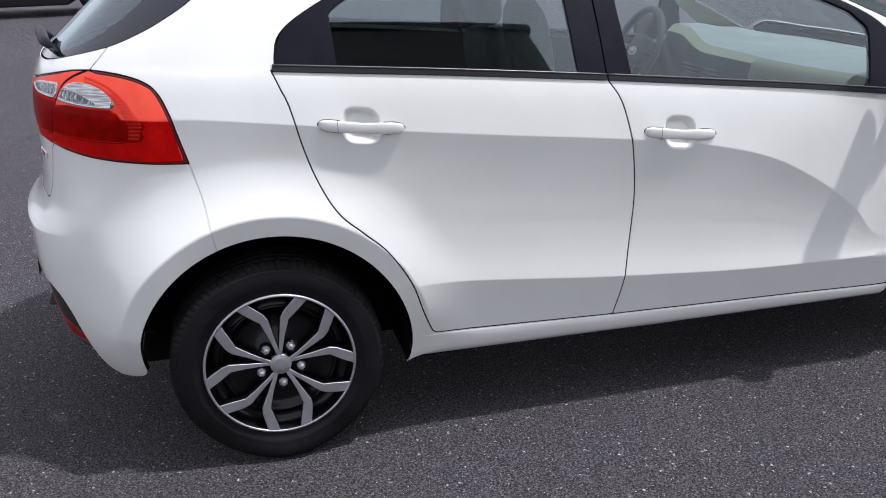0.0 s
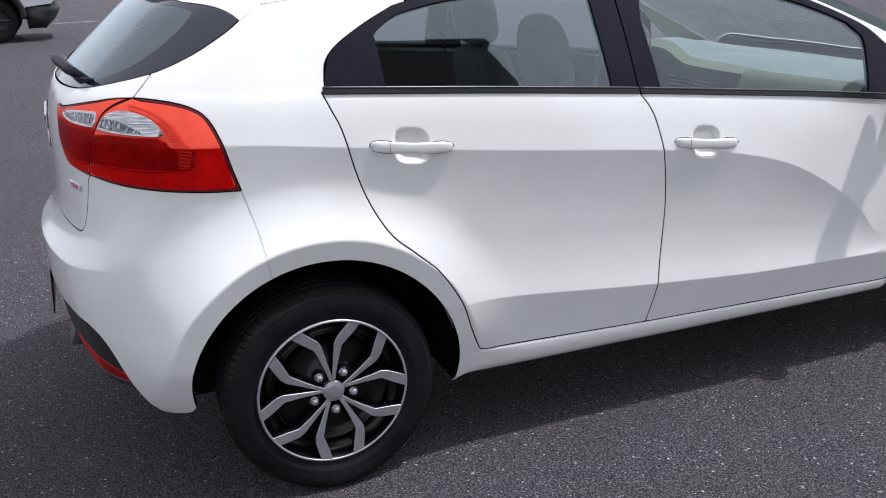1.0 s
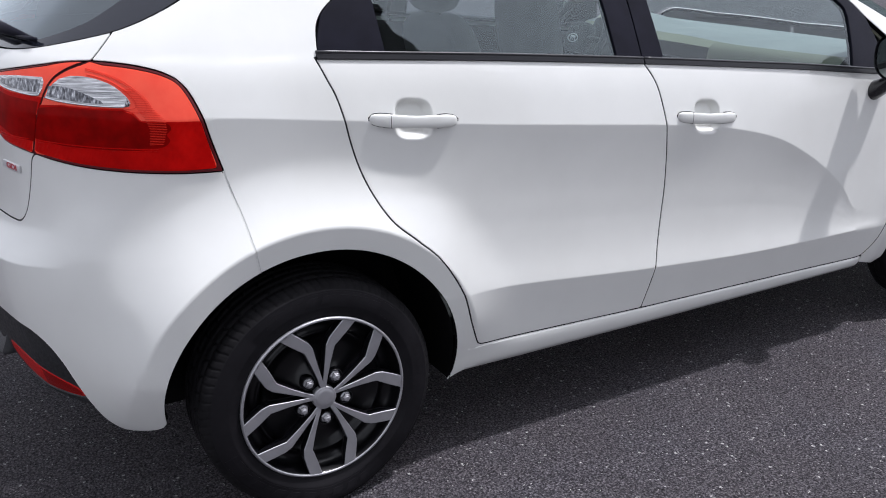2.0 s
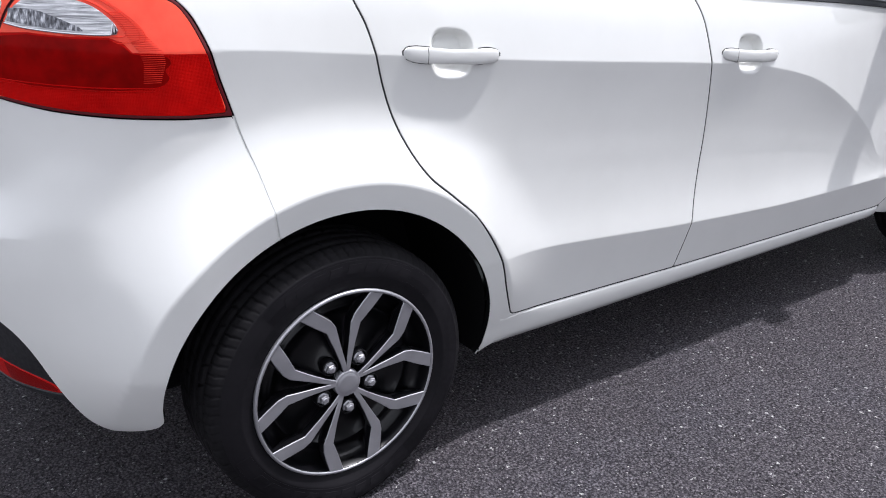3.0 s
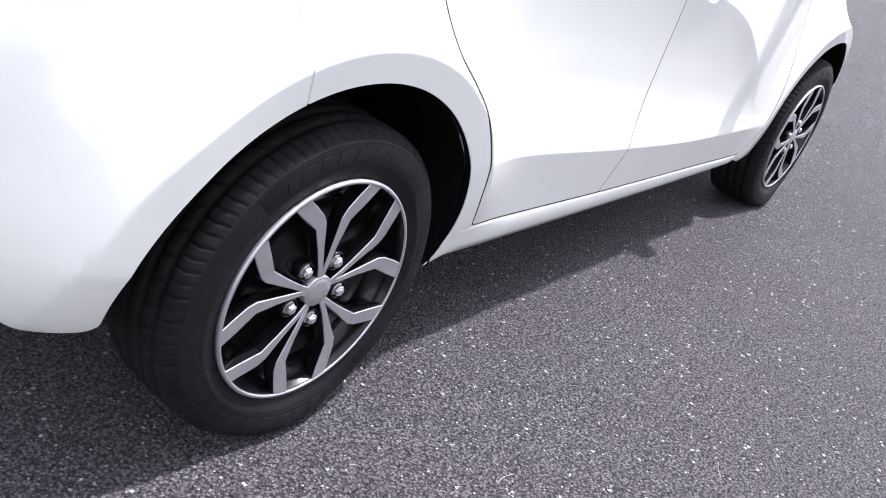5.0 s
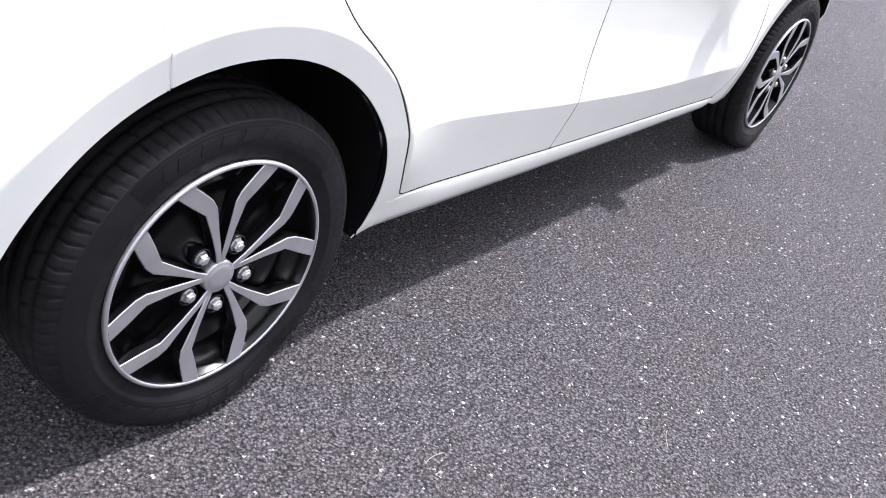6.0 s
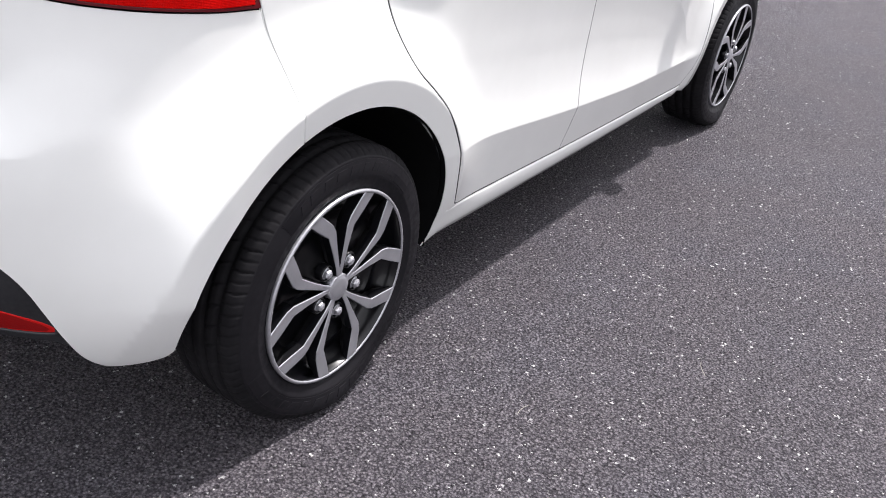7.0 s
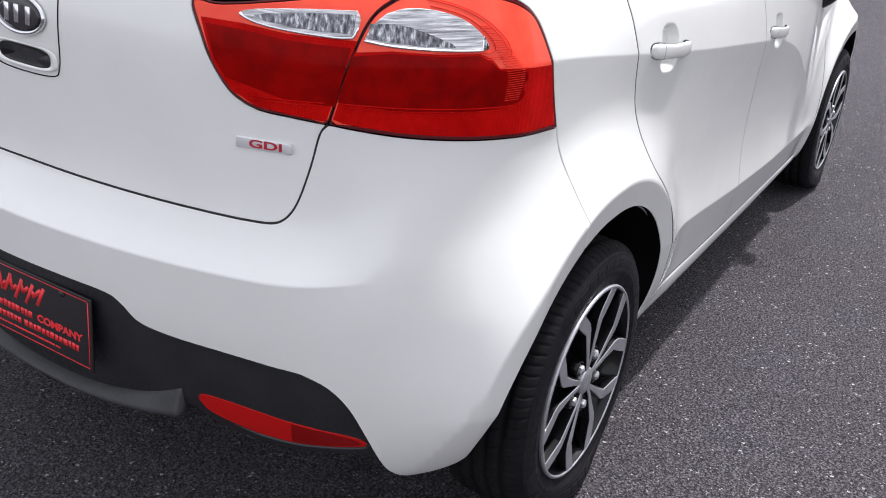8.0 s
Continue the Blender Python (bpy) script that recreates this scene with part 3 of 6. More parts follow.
def sheet(outline, holes=(), mapper=wrap, gap=0.0028, depth=0.018, lift=0.0, h=0.012, creases=True):
    """Vertices, faces and normals of a skin panel: the outline, set back by half a gap, with turned-in edges."""
    loops = []
    for k, poly in enumerate((outline, *holes)):
        p = dense(poly, 0.6 * h)
        if area(p) < 0:
            p = p[::-1]
        p = inset(p, gap) if k == 0 else p + outward(p) * gap
        loops.append(p if k == 0 else p[::-1])
    rim = np.vstack(loops)
    lo, hi = loops[0].min(0), loops[0].max(0)
    g = np.stack(np.meshgrid(np.arange(lo[0] + h / 2, hi[0], h), np.arange(lo[1] + h / 2, hi[1], h)), -1).reshape(-1, 2)
    if creases:
        c = crease_points(h)
        c = c[(c > lo).all(1) & (c < hi).all(1)]
        if len(c):
            g = np.vstack([c, g[off(g, c, 0.6 * h)]])
    ok = within(g, loops[0])
    for q in loops[1:]:
        ok &= ~within(g, q)
    g = g[ok]
    if len(g):
        g = g[off(g, rim, 0.3 * h)]
    pts = np.vstack([rim, g]) if len(g) else rim
    edges, n = [], 0
    for q in loops:
        edges += [(n + i, n + (i + 1) % len(q)) for i in range(len(q))]
        n += len(q)
    v2, _, tris, *_ = geometry.delaunay_2d_cdt([Vector(p) for p in pts], edges, [], 0, 1e-6)
    v2 = np.array([(v.x, v.y) for v in v2])
    tris = np.array([t for t in tris if len(t) == 3])
    mid = v2[tris].mean(1)
    ok = within(mid, loops[0])
    for q in loops[1:]:
        ok &= ~within(mid, q)
    tris = tris[ok]
    P = mapper(v2[:, 0], v2[:, 1])
    N = normal(P)
    a, b, c = P[tris[:, 0]], P[tris[:, 1]], P[tris[:, 2]]
    flip = (np.cross(b - a, c - a) * N[tris].sum(1)).sum(-1) < 0
    tris[flip] = tris[flip][:, ::-1]
    verts, norms, faces = [P + N * lift], [N], [tuple(t) for t in tris]
    inner = [0] * len(faces)
    n = len(P)
    for q in loops:
        A = mapper(q[:, 0], q[:, 1])
        o = outward(q) if q is loops[0] else outward(q)
        B = mapper(*(q + o * 0.002).T)
        NA = normal(A)
        U = B - A
        U -= NA * (U * NA).sum(1, keepdims=True)
        U /= np.maximum(np.linalg.norm(U, axis=1, keepdims=True), 1e-9)
        k = len(q)
        rings = [(A + NA * lift, NA), (A + U * 0.0009 + NA * (lift - 0.0012), (NA + U) / math.sqrt(2)), (A + U * 0.001 + NA * (lift - 0.003), U), (A + U * 0.001 + NA * (lift - depth), U)]
        for r, (V, M) in enumerate(rings):
            verts.append(V)
            norms.append(M)
            if r:
                for i in range(k):
                    j = (i + 1) % k
                    faces.append((n + (r - 1) * k + i, n + r * k + i, n + r * k + j, n + (r - 1) * k + j))
                    inner.append(1 if r == 3 else 0)
        n += 4 * k
    V, M = np.vstack(verts), np.vstack(norms)
    # turn rim quads to face along their normals
    F = []
    for f in faces:
        if len(f) == 4:
            a, b, c = V[f[0]], V[f[1]], V[f[2]]
            if np.dot(np.cross(b - a, c - b), M[f[0]] + M[f[1]]) < 0:
                f = f[::-1]
        F.append(f)
    return V, F, M, inner


def mesh_of(name, V, F, M, flip=False):
    V, M = V.copy(), M.copy()
    if flip:
        V[:, 1] *= -1
        M[:, 1] *= -1
        F = [tuple(f[::-1]) for f in F]
    me = bpy.data.meshes.new(name)
    me.from_pydata(V.tolist(), [], [tuple(int(i) for i in f) for f in F])
    me.polygons.foreach_set("use_smooth", [True] * len(me.polygons))
    me.normals_split_custom_set_from_vertices(M.tolist())
    return me


def panel(name, outline, mat, parent, label="", both=False, other=None, **how):
    """A skin panel on the right side and, with both, its mirror image on the left (other: the left one's parent)."""
    V, F, M, inner = sheet(outline, **how)
    obs = [part_of(name, mesh_of(name, V, F, M), mat, parent, label)]
    if both:
        obs.append(part_of(name, mesh_of(name, V, F, M, True), mat, other or parent, label))
    if mat is PAINT:
        # inner edges of the painted panels are coloured black for the shade in the gaps
        for ob in obs:
            ob.data.materials.append(GAP)
            ob.data.polygons.foreach_set("material_index", inner)
    return obs


def whole(right):
    """A rear panel's outline, from its right half that begins and ends on the middle line."""
    r = np.asarray(right, float)
    l = r[::-1].copy()
    l[:, 0] = 2 * S_MID - l[:, 0]
    return np.vstack([r, l])


def lathe(bm, profile, n, axis="y", closed=False, bump=None):
    """Turns (radius, along) pairs round the y axis. bump(angle, index) adds to the radius."""
    rings = []
    for i in range(n):
        a = 2 * math.pi * i / n
        ring = []
        for j, (r, y) in enumerate(profile):
            if bump:
                r = r + bump(i, j)
            ring.append(bm.verts.new((r * math.cos(a), y, r * math.sin(a))))
        rings.append(ring)
    m = len(profile)
    for i in range(n):
        A, B = rings[i], rings[(i + 1) % n]
        for j in range(m if closed else m - 1):
            k = (j + 1) % m
            bm.faces.new((A[j], B[j], B[k], A[k]))
    return bm


def loft(bm, rings, caps=True, closed=True):
    made = [[bm.verts.new(p) for p in r] for r in rings]
    for A, B in zip(made, made[1:]):
        n = len(A)
        for i in range(n if closed else n - 1):
            bm.faces.new((A[i], A[(i + 1) % n], B[(i + 1) % n], B[i]))
    if caps:
        bm.faces.new(made[0][::-1])
        bm.faces.new(made[-1])
    return bm


def box(bm, lo, hi, bevel=0.0, seg=2, turn=None):
    r = bmesh.ops.create_cube(bm, size=1.0)
    lo, hi = Vector(lo), Vector(hi)
    for v in r["verts"]:
        v.co = Vector(((v.co[i] + 0.5) * (hi[i] - lo[i]) + lo[i]) for i in range(3))
    if bevel:
        es = list({e for v in r["verts"] for e in v.link_edges})
        bmesh.ops.bevel(bm, geom=es, offset=bevel, segments=seg, profile=0.6, affect="EDGES")
    if turn:
        bmesh.ops.transform(bm, matrix=turn, verts=list(bm.verts))
    return bm


def tube(bm, pts, r, n=8, caps=True):
    pts = [Vector(p) for p in pts]
    rings = []
    for i, p in enumerate(pts):
        d = (pts[min(i + 1, len(pts) - 1)] - pts[max(i - 1, 0)]).normalized()
        u = d.orthogonal().normalized() if i == 0 else (u - d * u.dot(d)).normalized()
        w = d.cross(u)
        rr = r[i] if isinstance(r, (list, tuple)) else r
        rings.append([p + (u * math.cos(a) + w * math.sin(a)) * rr for a in (2 * math.pi * k / n for k in range(n))])
    return loft(bm, rings, caps)


def thing(name, label, category, m=None, **more):
    ob = new(name)
    if m:
        ob.matrix_world = m
    return tagged(ob, label, category, **more)

# ---- ground ----
bm = bmesh.new()
ring_r = [0, 4, 8, 16, 40, 120, 400, 1500]
rings = [[bm.verts.new((r * math.cos(k * math.pi / 16), r * math.sin(k * math.pi / 16), 0)) for k in range(32)] for r in ring_r[1:]]
mid = bm.verts.new((0, 0, 0))
for k in range(32):
    bm.faces.new((mid, rings[0][k], rings[0][(k + 1) % 32]))
    for A, B in zip(rings, rings[1:]):
        bm.faces.new((A[k], B[k], B[(k + 1) % 32], A[(k + 1) % 32]))
ground = part("ground", bm, ASPHALT, None, "worn dark grey asphalt with pale stone chips", smooth=False)
tagged(ground, "worn dark grey asphalt with pale stone chips", "asphalt", kind="structure")

# ---- unseen wall added behind the camera, a dark reflection for the side windows ----
bm = bmesh.new()
box(bm, (1.1, -6.1, 0.0), (3.8, -5.6, 6.4), 0.03)
box(bm, (1.02, -6.18, 6.4), (3.88, -5.52, 6.6), 0.02)
tagged(part("unseen_wall", bm, RENDER_GREY, None, "", smooth=False), "unseen dark grey wall, added as a dark reflection in the windows", "wall", kind="structure")

# ---- the parked hatchback: outlines as (running measure, height) ----
car = thing("hatchback_car", "white five-door hatchback parked on asphalt in sunlight", "car")

REAR_GAP = spline([(0.050, 1.126), (0.070, 1.076), (0.088, 1.030), (0.115, 0.920), (0.150, 0.818), (0.196, 0.736), (0.260, 0.676), (0.326, 0.612), (0.388, 0.512), (0.422, 0.415), (0.446, 0.355), (0.459, 0.336), (0.482, 0.331)])
DOOR_LOW = [(0.482, 0.331), (1.035, 0.312), (1.71, 0.297), (1.995, 0.288)]
MID_GAP = spline([(1.035, 0.312), (1.052, 0.385), (1.062, 0.443), (1.076, 0.536), (1.086, 0.620), (1.090, 0.700), (1.082, 0.800), (1.063, 0.905), (1.040, 0.985), (1.003, 1.0435)])
FRONT_GAP = spline([(1.995, 0.288), (2.045, 0.294), (2.092, 0.340), (2.125, 0.420), (2.150, 0.510), (2.168, 0.620), (2.168, 0.720), (2.150, 0.810), (2.120, 0.90)])


def belt(a, b, n=14, up=0.0):
    x = np.linspace(a, b, n)
    return np.stack([x, curve(x, Z_BELT) + up], 1)


rear_door = panel("rear_door", np.vstack([REAR_GAP, DOOR_LOW[1:2], MID_GAP, belt(1.003, 0.05)]), PAINT, car, both=True)
front_door = panel("front_door", np.vstack([MID_GAP[::-1], DOOR_LOW[1:], FRONT_GAP, belt(2.12, 1.003)]), PAINT, car, both=True)

# lamps and the rear
SPLIT = spline([(-0.516, 1.140), (-0.600, 1.118), (-0.650, 1.086), (-0.690, 1.010), (-0.718, 0.936)])
LAMP_OUT = spline([(-0.516, 1.140), (-0.445, 1.137), (-0.362, 1.129), (-0.293, 1.114), (-0.249, 1.088), (-0.222, 1.030), (-0.205, 0.965), (-0.186, 0.897)])
LAMP_LOW = spline([(-0.186, 0.897), (-0.255, 0.899), (-0.330, 0.903), (-0.430, 0.908), (-0.545, 0.916), (-0.640, 0.926), (-0.718, 0.936)])
LAMP_IN = spline([(-0.718, 0.936), (-0.790, 0.943), (-0.855, 0.949), (-0.898, 0.968), (-0.930, 1.008), (-0.953, 1.052), (-0.972, 1.092), (-0.960, 1.102), (-0.925, 1.100), (-0.850, 1.110), (-0.770, 1.120), (-0.700, 1.128), (-0.610, 1.137), (-0.516, 1.140)])
GATE_SIDE = spline([(-0.718, 0.936), (-0.733, 0.92), (-0.748, 0.87), (-0.764, 0.825), (-0.777, 0.798), (-0.794, 0.779), (-0.820, 0.769), (-0.88, 0.767)])
GLASS_LOW = spline([(S_MID, 1.146), (-1.2, 1.146), (-1.05, 1.1465), (-0.90, 1.151), (-0.76, 1.161), (-0.634, 1.175), (-0.540, 1.186), (-0.448, 1.198), (-0.36, 1.2148), (-0.300, 1.2288), (-0.268, 1.2368), (-0.2515, 1.2412), (-0.2352, 1.2492), (-0.220, 1.2573), (-0.166, 1.288), (-0.125, 1.316)])
GLASS_TOP = spline([(-0.125, 1.316), (-0.139, 1.330), (-0.160, 1.344), (-0.194, 1.356), (-0.26, 1.365), (-0.40, 1.370), (-0.60, 1.372), (S_MID, 1.374)])
GATE_UP = [(-0.516, 1.140), (-0.452, 1.198)]
BUMPER_GAP = spline([(-0.186, 0.897), (-0.173, 0.845), (-0.160, 0.792), (-0.152, 0.735), (-0.145, 0.695), (-0.139, 0.6655)])
ARCH_END = 0.0
a_gap = math.acos(-0.139 / ARCH_R)


def arc(xa, a, b, r=ARCH_R, n=40):
    t = np.linspace(a, b, n)
    return np.stack([xa + r * np.cos(t), AXLE_Z + r * np.sin(t)], 1)


BUMPER_LOW = spline([(-0.391, 0.300), (-0.410, 0.282), (-0.448, 0.271), (-0.500, 0.267), (-0.540, 0.272), (-0.578, 0.300), (-0.606, 0.348), (-0.632, 0.402), (-0.660, 0.455), (-0.692, 0.494), (-0.728, 0.518), (-0.765, 0.530), (-0.87, 0.541), (-0.98, 0.547), (-1.040, 0.557), (-1.072, 0.582), (-1.105, 0.596), (-1.20, 0.599), (S_MID, 0.599)])
LOWER_EDGE = spline([(-0.540, 0.272), (-0.578, 0.303), (-0.625, 0.334), (-0.72, 0.340), (-0.80, 0.343), (-0.88, 0.350), (-0.935, 0.374), (-0.975, 0.393), (-1.02, 0.372), (-1.10, 0.356), (-1.20, 0.341), (S_MID, 0.326)])
bumper = panel("rear_bumper", whole(np.vstack([[(S_MID, 0.772)], GATE_SIDE[::-1], LAMP_LOW[::-1], BUMPER_GAP, arc(0, a_gap, math.pi - ARCH_END), BUMPER_LOW])), PAINT, car)[0]
i0 = int(np.argmin(np.abs(BUMPER_LOW[:, 0] + 0.54)))
LOWER_TOP = BUMPER_LOW[i0:] + (0, 0.004)
diffuser = panel("lower_bumper", whole(np.vstack([LOWER_EDGE[::-1], LOWER_TOP])), PLASTIC, car, "dark grey textured plastic lower bumper", lift=-0.010, depth=0.05, gap=-0.004)[0]

# a fin under the number plate's panel, taller towards its two ends
s = np.linspace(2 * S_MID + 0.985, -0.985, 61)
far = np.abs(s - S_MID) / abs(S_MID + 0.985)
foot = wrap(s, 0.330 + 0.05 * far ** 2)
out_n = normal(foot)
out_n[:, 2] = 0
out_n /= np.linalg.norm(out_n, axis=1, keepdims=True)
bm = bmesh.new()
rings = []
for p, n, f in zip(foot, out_n, far):
    tall = 0.018 + 0.040 * f ** 3
    rings.append([Vector(p + n * a + np.array((0, 0, z))) for a, z in ((-0.03, tall), (-0.002, tall), (0.004, tall * 0.6), (0.015, 0.008), (0.018, 0.001), (0.014, -0.005), (-0.03, -0.008))])
loft(bm, rings)
bmesh.ops.recalc_face_normals(bm, faces=bm.faces)
part("lower_lip", bm, LIP_GREY, diffuser, "grey plastic fin of the lower bumper")

FOG = spline([(-0.953, 0.418), (-0.940, 0.431), (-0.886, 0.430), (-0.780, 0.415), (-0.700, 0.398), (-0.645, 0.383), (-0.618, 0.366), (-0.632, 0.354), (-0.720, 0.354), (-0.800, 0.357), (-0.860, 0.364), (-0.930, 0.386), (-0.953, 0.412)])
for m in (1, -1):
    f = FOG.copy()
    if m < 0:
        f[:, 0] = 2 * S_MID - f[:, 0]
    glow = panel("rear_reflector", f, REFLECTOR, diffuser, "red plastic reflector", lift=-0.0085, gap=0.004, depth=0.02)[0]
    # the angled end: same plastic, its shade put in as a darker red
    end = np.array([(-0.768, 0.407), (-0.700, 0.392), (-0.648, 0.376), (-0.634, 0.366), (-0.640, 0.360), (-0.720, 0.360), (-0.772, 0.362)])
    panel("reflector_end", end if m > 0 else np.stack([2 * S_MID - end[:, 0], end[:, 1]], 1), REFLECTOR_SHADED, glow, "angled end of the reflector, its shade in a darker red", lift=-0.0078, gap=0.0, depth=0.004)
    q3 = f[(f[:, 1] < 0.372) & (np.abs(f[:, 0] - S_MID) > abs(-0.90 - S_MID))]
    q3 = q3[np.argsort(q3[:, 0])]
    P3 = wrap(q3[:, 0], q3[:, 1])
    bm = bmesh.new()
    tube(bm, [Vector(v) for v in P3 - normal(P3) * 0.009], [0.0028 * min(1.0, 0.15 + 6 * min(u, 1 - u)) for u in np.linspace(0, 1, len(P3))], 6)
    part("reflector_rim", bm, LIP_GREY, diffuser)

tailgate = panel("tailgate", whole(np.vstack([[(S_MID, 0.772)], GATE_SIDE[::-1], LAMP_IN, GATE_UP[1:], GLASS_LOW[GLASS_LOW[:, 0] < -0.45][::-1]])), PAINT, car)[0]
rear_window = panel("rear_window", whole(np.vstack([GLASS_LOW, GLASS_TOP])), REAR_GLASS, tailgate, "tinted rear window", lift=-0.004, depth=0.006, h=0.03, creases=False)[0]


p = dense(whole(np.vstack([GLASS_LOW, GLASS_TOP])), 0.015)
if area(p) < 0:
    p = p[::-1]
inner = whole(spline([(S_MID, 1.172), (-1.0, 1.172), (-0.87, 1.173), (-0.79, 1.178), (-0.69, 1.195), (-0.595, 1.215), (-0.51, 1.240), (-0.383, 1.279), (-0.285, 1.310), (-0.240, 1.333), (-0.258, 1.346), (-0.40, 1.352), (S_MID, 1.355)]))
if area(inner) < 0:
    inner = inner[::-1]
panel("window_border", p, BORDER_BLACK, tailgate, "black printed window border", holes=[inner], lift=-0.0032, depth=0.002, h=0.02, creases=False)

# tail lamps: body-side lamp and gate-side lamp, each a red lens with a clear upper window
for m in (1, -1):
    flip = (lambda q: q) if m > 0 else (lambda q: np.stack([2 * S_MID - q[:, 0], q[:, 1]], 1))
    out_poly = np.vstack([SPLIT[::-1], LAMP_OUT, LAMP_LOW])
    in_poly = np.vstack([SPLIT, LAMP_IN])
    clear_out = np.vstack([spline([(-0.656, 1.063), (-0.600, 1.056), (-0.500, 1.050), (-0.412, 1.048), (-0.394, 1.053), (-0.405, 1.070), (-0.447, 1.093), (-0.510, 1.106), (-0.570, 1.108), (-0.612, 1.101)]), [(-0.632, 1.090), (-0.645, 1.078)]])
    clear_in = np.vstack([spline([(-0.678, 1.066), (-0.720, 1.066), (-0.843, 1.075), (-0.888, 1.087), (-0.85, 1.096), (-0.760, 1.102), (-0.672, 1.103)]), [(-0.664, 1.094), (-0.668, 1.080)]])
    for name, poly, clear in (("tail_lamp", out_poly, clear_out), ("gate_lamp", in_poly, clear_in)):
        par = car
        q = dense(flip(poly), 0.010)
        if area(q) < 0:
            q = q[::-1]
        from_split = np.linalg.norm(q[:, None] - dense(flip(SPLIT), 0.004)[None], axis=-1).min(1)
        thick = np.interp(from_split, [0.0, 0.010, 0.045], [0.0040, 0.0045, 0.0088] if name == "tail_lamp" else [0.0035, 0.0035, 0.0065])
        rim_in = q - outward(q) * thick[:, None]
        near_q = dense(q, 0.003)
        rim_in = rim_in[[bool(off(c[None], near_q, 0.86 * w)[0]) for c, w in zip(rim_in, thick)]]
        lamp = panel(name, q, LENS_EDGE, par, "red and clear tail lamp", holes=[rim_in], lift=0.003, depth=0.02, h=0.008)[0]
        if name == "tail_lamp":
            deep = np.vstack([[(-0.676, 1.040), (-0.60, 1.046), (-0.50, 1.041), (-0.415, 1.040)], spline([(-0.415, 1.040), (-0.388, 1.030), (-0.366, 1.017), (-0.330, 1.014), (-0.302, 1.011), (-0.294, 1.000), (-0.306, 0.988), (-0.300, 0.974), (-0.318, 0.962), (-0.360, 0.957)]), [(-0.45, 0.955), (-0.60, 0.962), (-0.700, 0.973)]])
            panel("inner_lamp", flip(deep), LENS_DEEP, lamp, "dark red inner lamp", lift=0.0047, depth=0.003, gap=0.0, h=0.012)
        for k, (zz, e) in enumerate(((0.958, 0.0012), (0.953, 0.0009))):
            ss = np.linspace(-0.33, -0.69, 24) if name == "tail_lamp" else np.linspace(-0.725, -0.865, 12)
            q3 = flip(np.stack([ss, zz + 0.012 * np.abs((ss + 0.33) / 0.36 if name == "tail_lamp" else (ss * 0 + 1)) ** 1.5], 1))
            P3 = wrap(q3[:, 0], q3[:, 1])
            P3 = P3 + normal(P3) * 0.0045
            bm = bmesh.new()
            tube(bm, [Vector(v) for v in P3], e, 6)
            part("lens_rib", bm, LENS_MID, lamp)
        if name == "tail_lamp":
            bm = bmesh.new()
            for zz in np.arange(0.968, 1.086, 0.0036):
                s0 = np.interp(zz, [0.968, 1.000, 1.018, 1.040, 1.062, 1.088], [-0.352, -0.347, -0.353, -0.372, -0.388, -0.418])
                s1 = s0 + np.interp(zz, [0.968, 1.02, 1.088], [0.036, 0.048, 0.030])
                P3 = wrap(*flip(np.stack([np.linspace(s0, s1, 5), np.full(5, zz)], 1)).T)
                tube(bm, [Vector(v) for v in P3 + normal(P3) * 0.0046], 0.00060, 5)
            tagged(part("lens_fluting", bm, LENS_RIB, lamp), "fine red ribs inside the lamp", kind="stuff")
        else:
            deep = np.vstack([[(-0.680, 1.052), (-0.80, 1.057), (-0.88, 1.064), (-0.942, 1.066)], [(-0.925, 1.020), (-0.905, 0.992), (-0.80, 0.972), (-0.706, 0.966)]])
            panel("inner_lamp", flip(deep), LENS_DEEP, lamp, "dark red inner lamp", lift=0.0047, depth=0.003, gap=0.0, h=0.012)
        # the upper band, its sky reflection painted paler, ends level with the shoulder crease
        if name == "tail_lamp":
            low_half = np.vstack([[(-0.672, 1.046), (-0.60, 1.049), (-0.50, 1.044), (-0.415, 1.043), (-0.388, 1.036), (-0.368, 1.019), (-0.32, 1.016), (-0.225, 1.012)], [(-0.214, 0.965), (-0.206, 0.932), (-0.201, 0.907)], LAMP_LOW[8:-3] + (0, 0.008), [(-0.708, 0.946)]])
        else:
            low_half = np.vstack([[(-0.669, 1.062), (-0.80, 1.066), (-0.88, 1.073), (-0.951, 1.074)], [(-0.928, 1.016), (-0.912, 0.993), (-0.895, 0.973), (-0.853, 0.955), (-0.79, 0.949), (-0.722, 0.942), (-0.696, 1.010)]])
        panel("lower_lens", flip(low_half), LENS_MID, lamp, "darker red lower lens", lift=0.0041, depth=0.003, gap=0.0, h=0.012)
        panel("red_lens", rim_in, LENS_RED_SKYLIT, lamp, "red upper lens, paled by the sky's reflection in its colour", holes=[flip(clear)], lift=0.0035, depth=0.004, gap=0.0002, h=0.010)
        q3 = clear[(clear[:, 1] < clear[:, 1].min() + 0.022)]
        q3 = q3[np.argsort(q3[:, 0])]
        P3 = wrap(*flip(q3).T)
        bm = bmesh.new()
        tube(bm, [Vector(v) for v in P3 + normal(P3) * 0.0045], 0.0022, 6)
        part("lens_rim", bm, CHROME, lamp)
        mid_c = clear.mean(0)
        for f, e in ((1.16, 0.0007), (1.42, 0.0005), (1.52, 0.0005)):
            q3 = mid_c + (clear[:-1] - mid_c) * f
            q3 = q3[(q3[:, 0] > mid_c[0] - 0.02 * f) & within(q3, inset(dense(poly if area(np.asarray(poly)) > 0 else poly[::-1], 0.01), 0.012))] if name == "tail_lamp" else q3[:0]
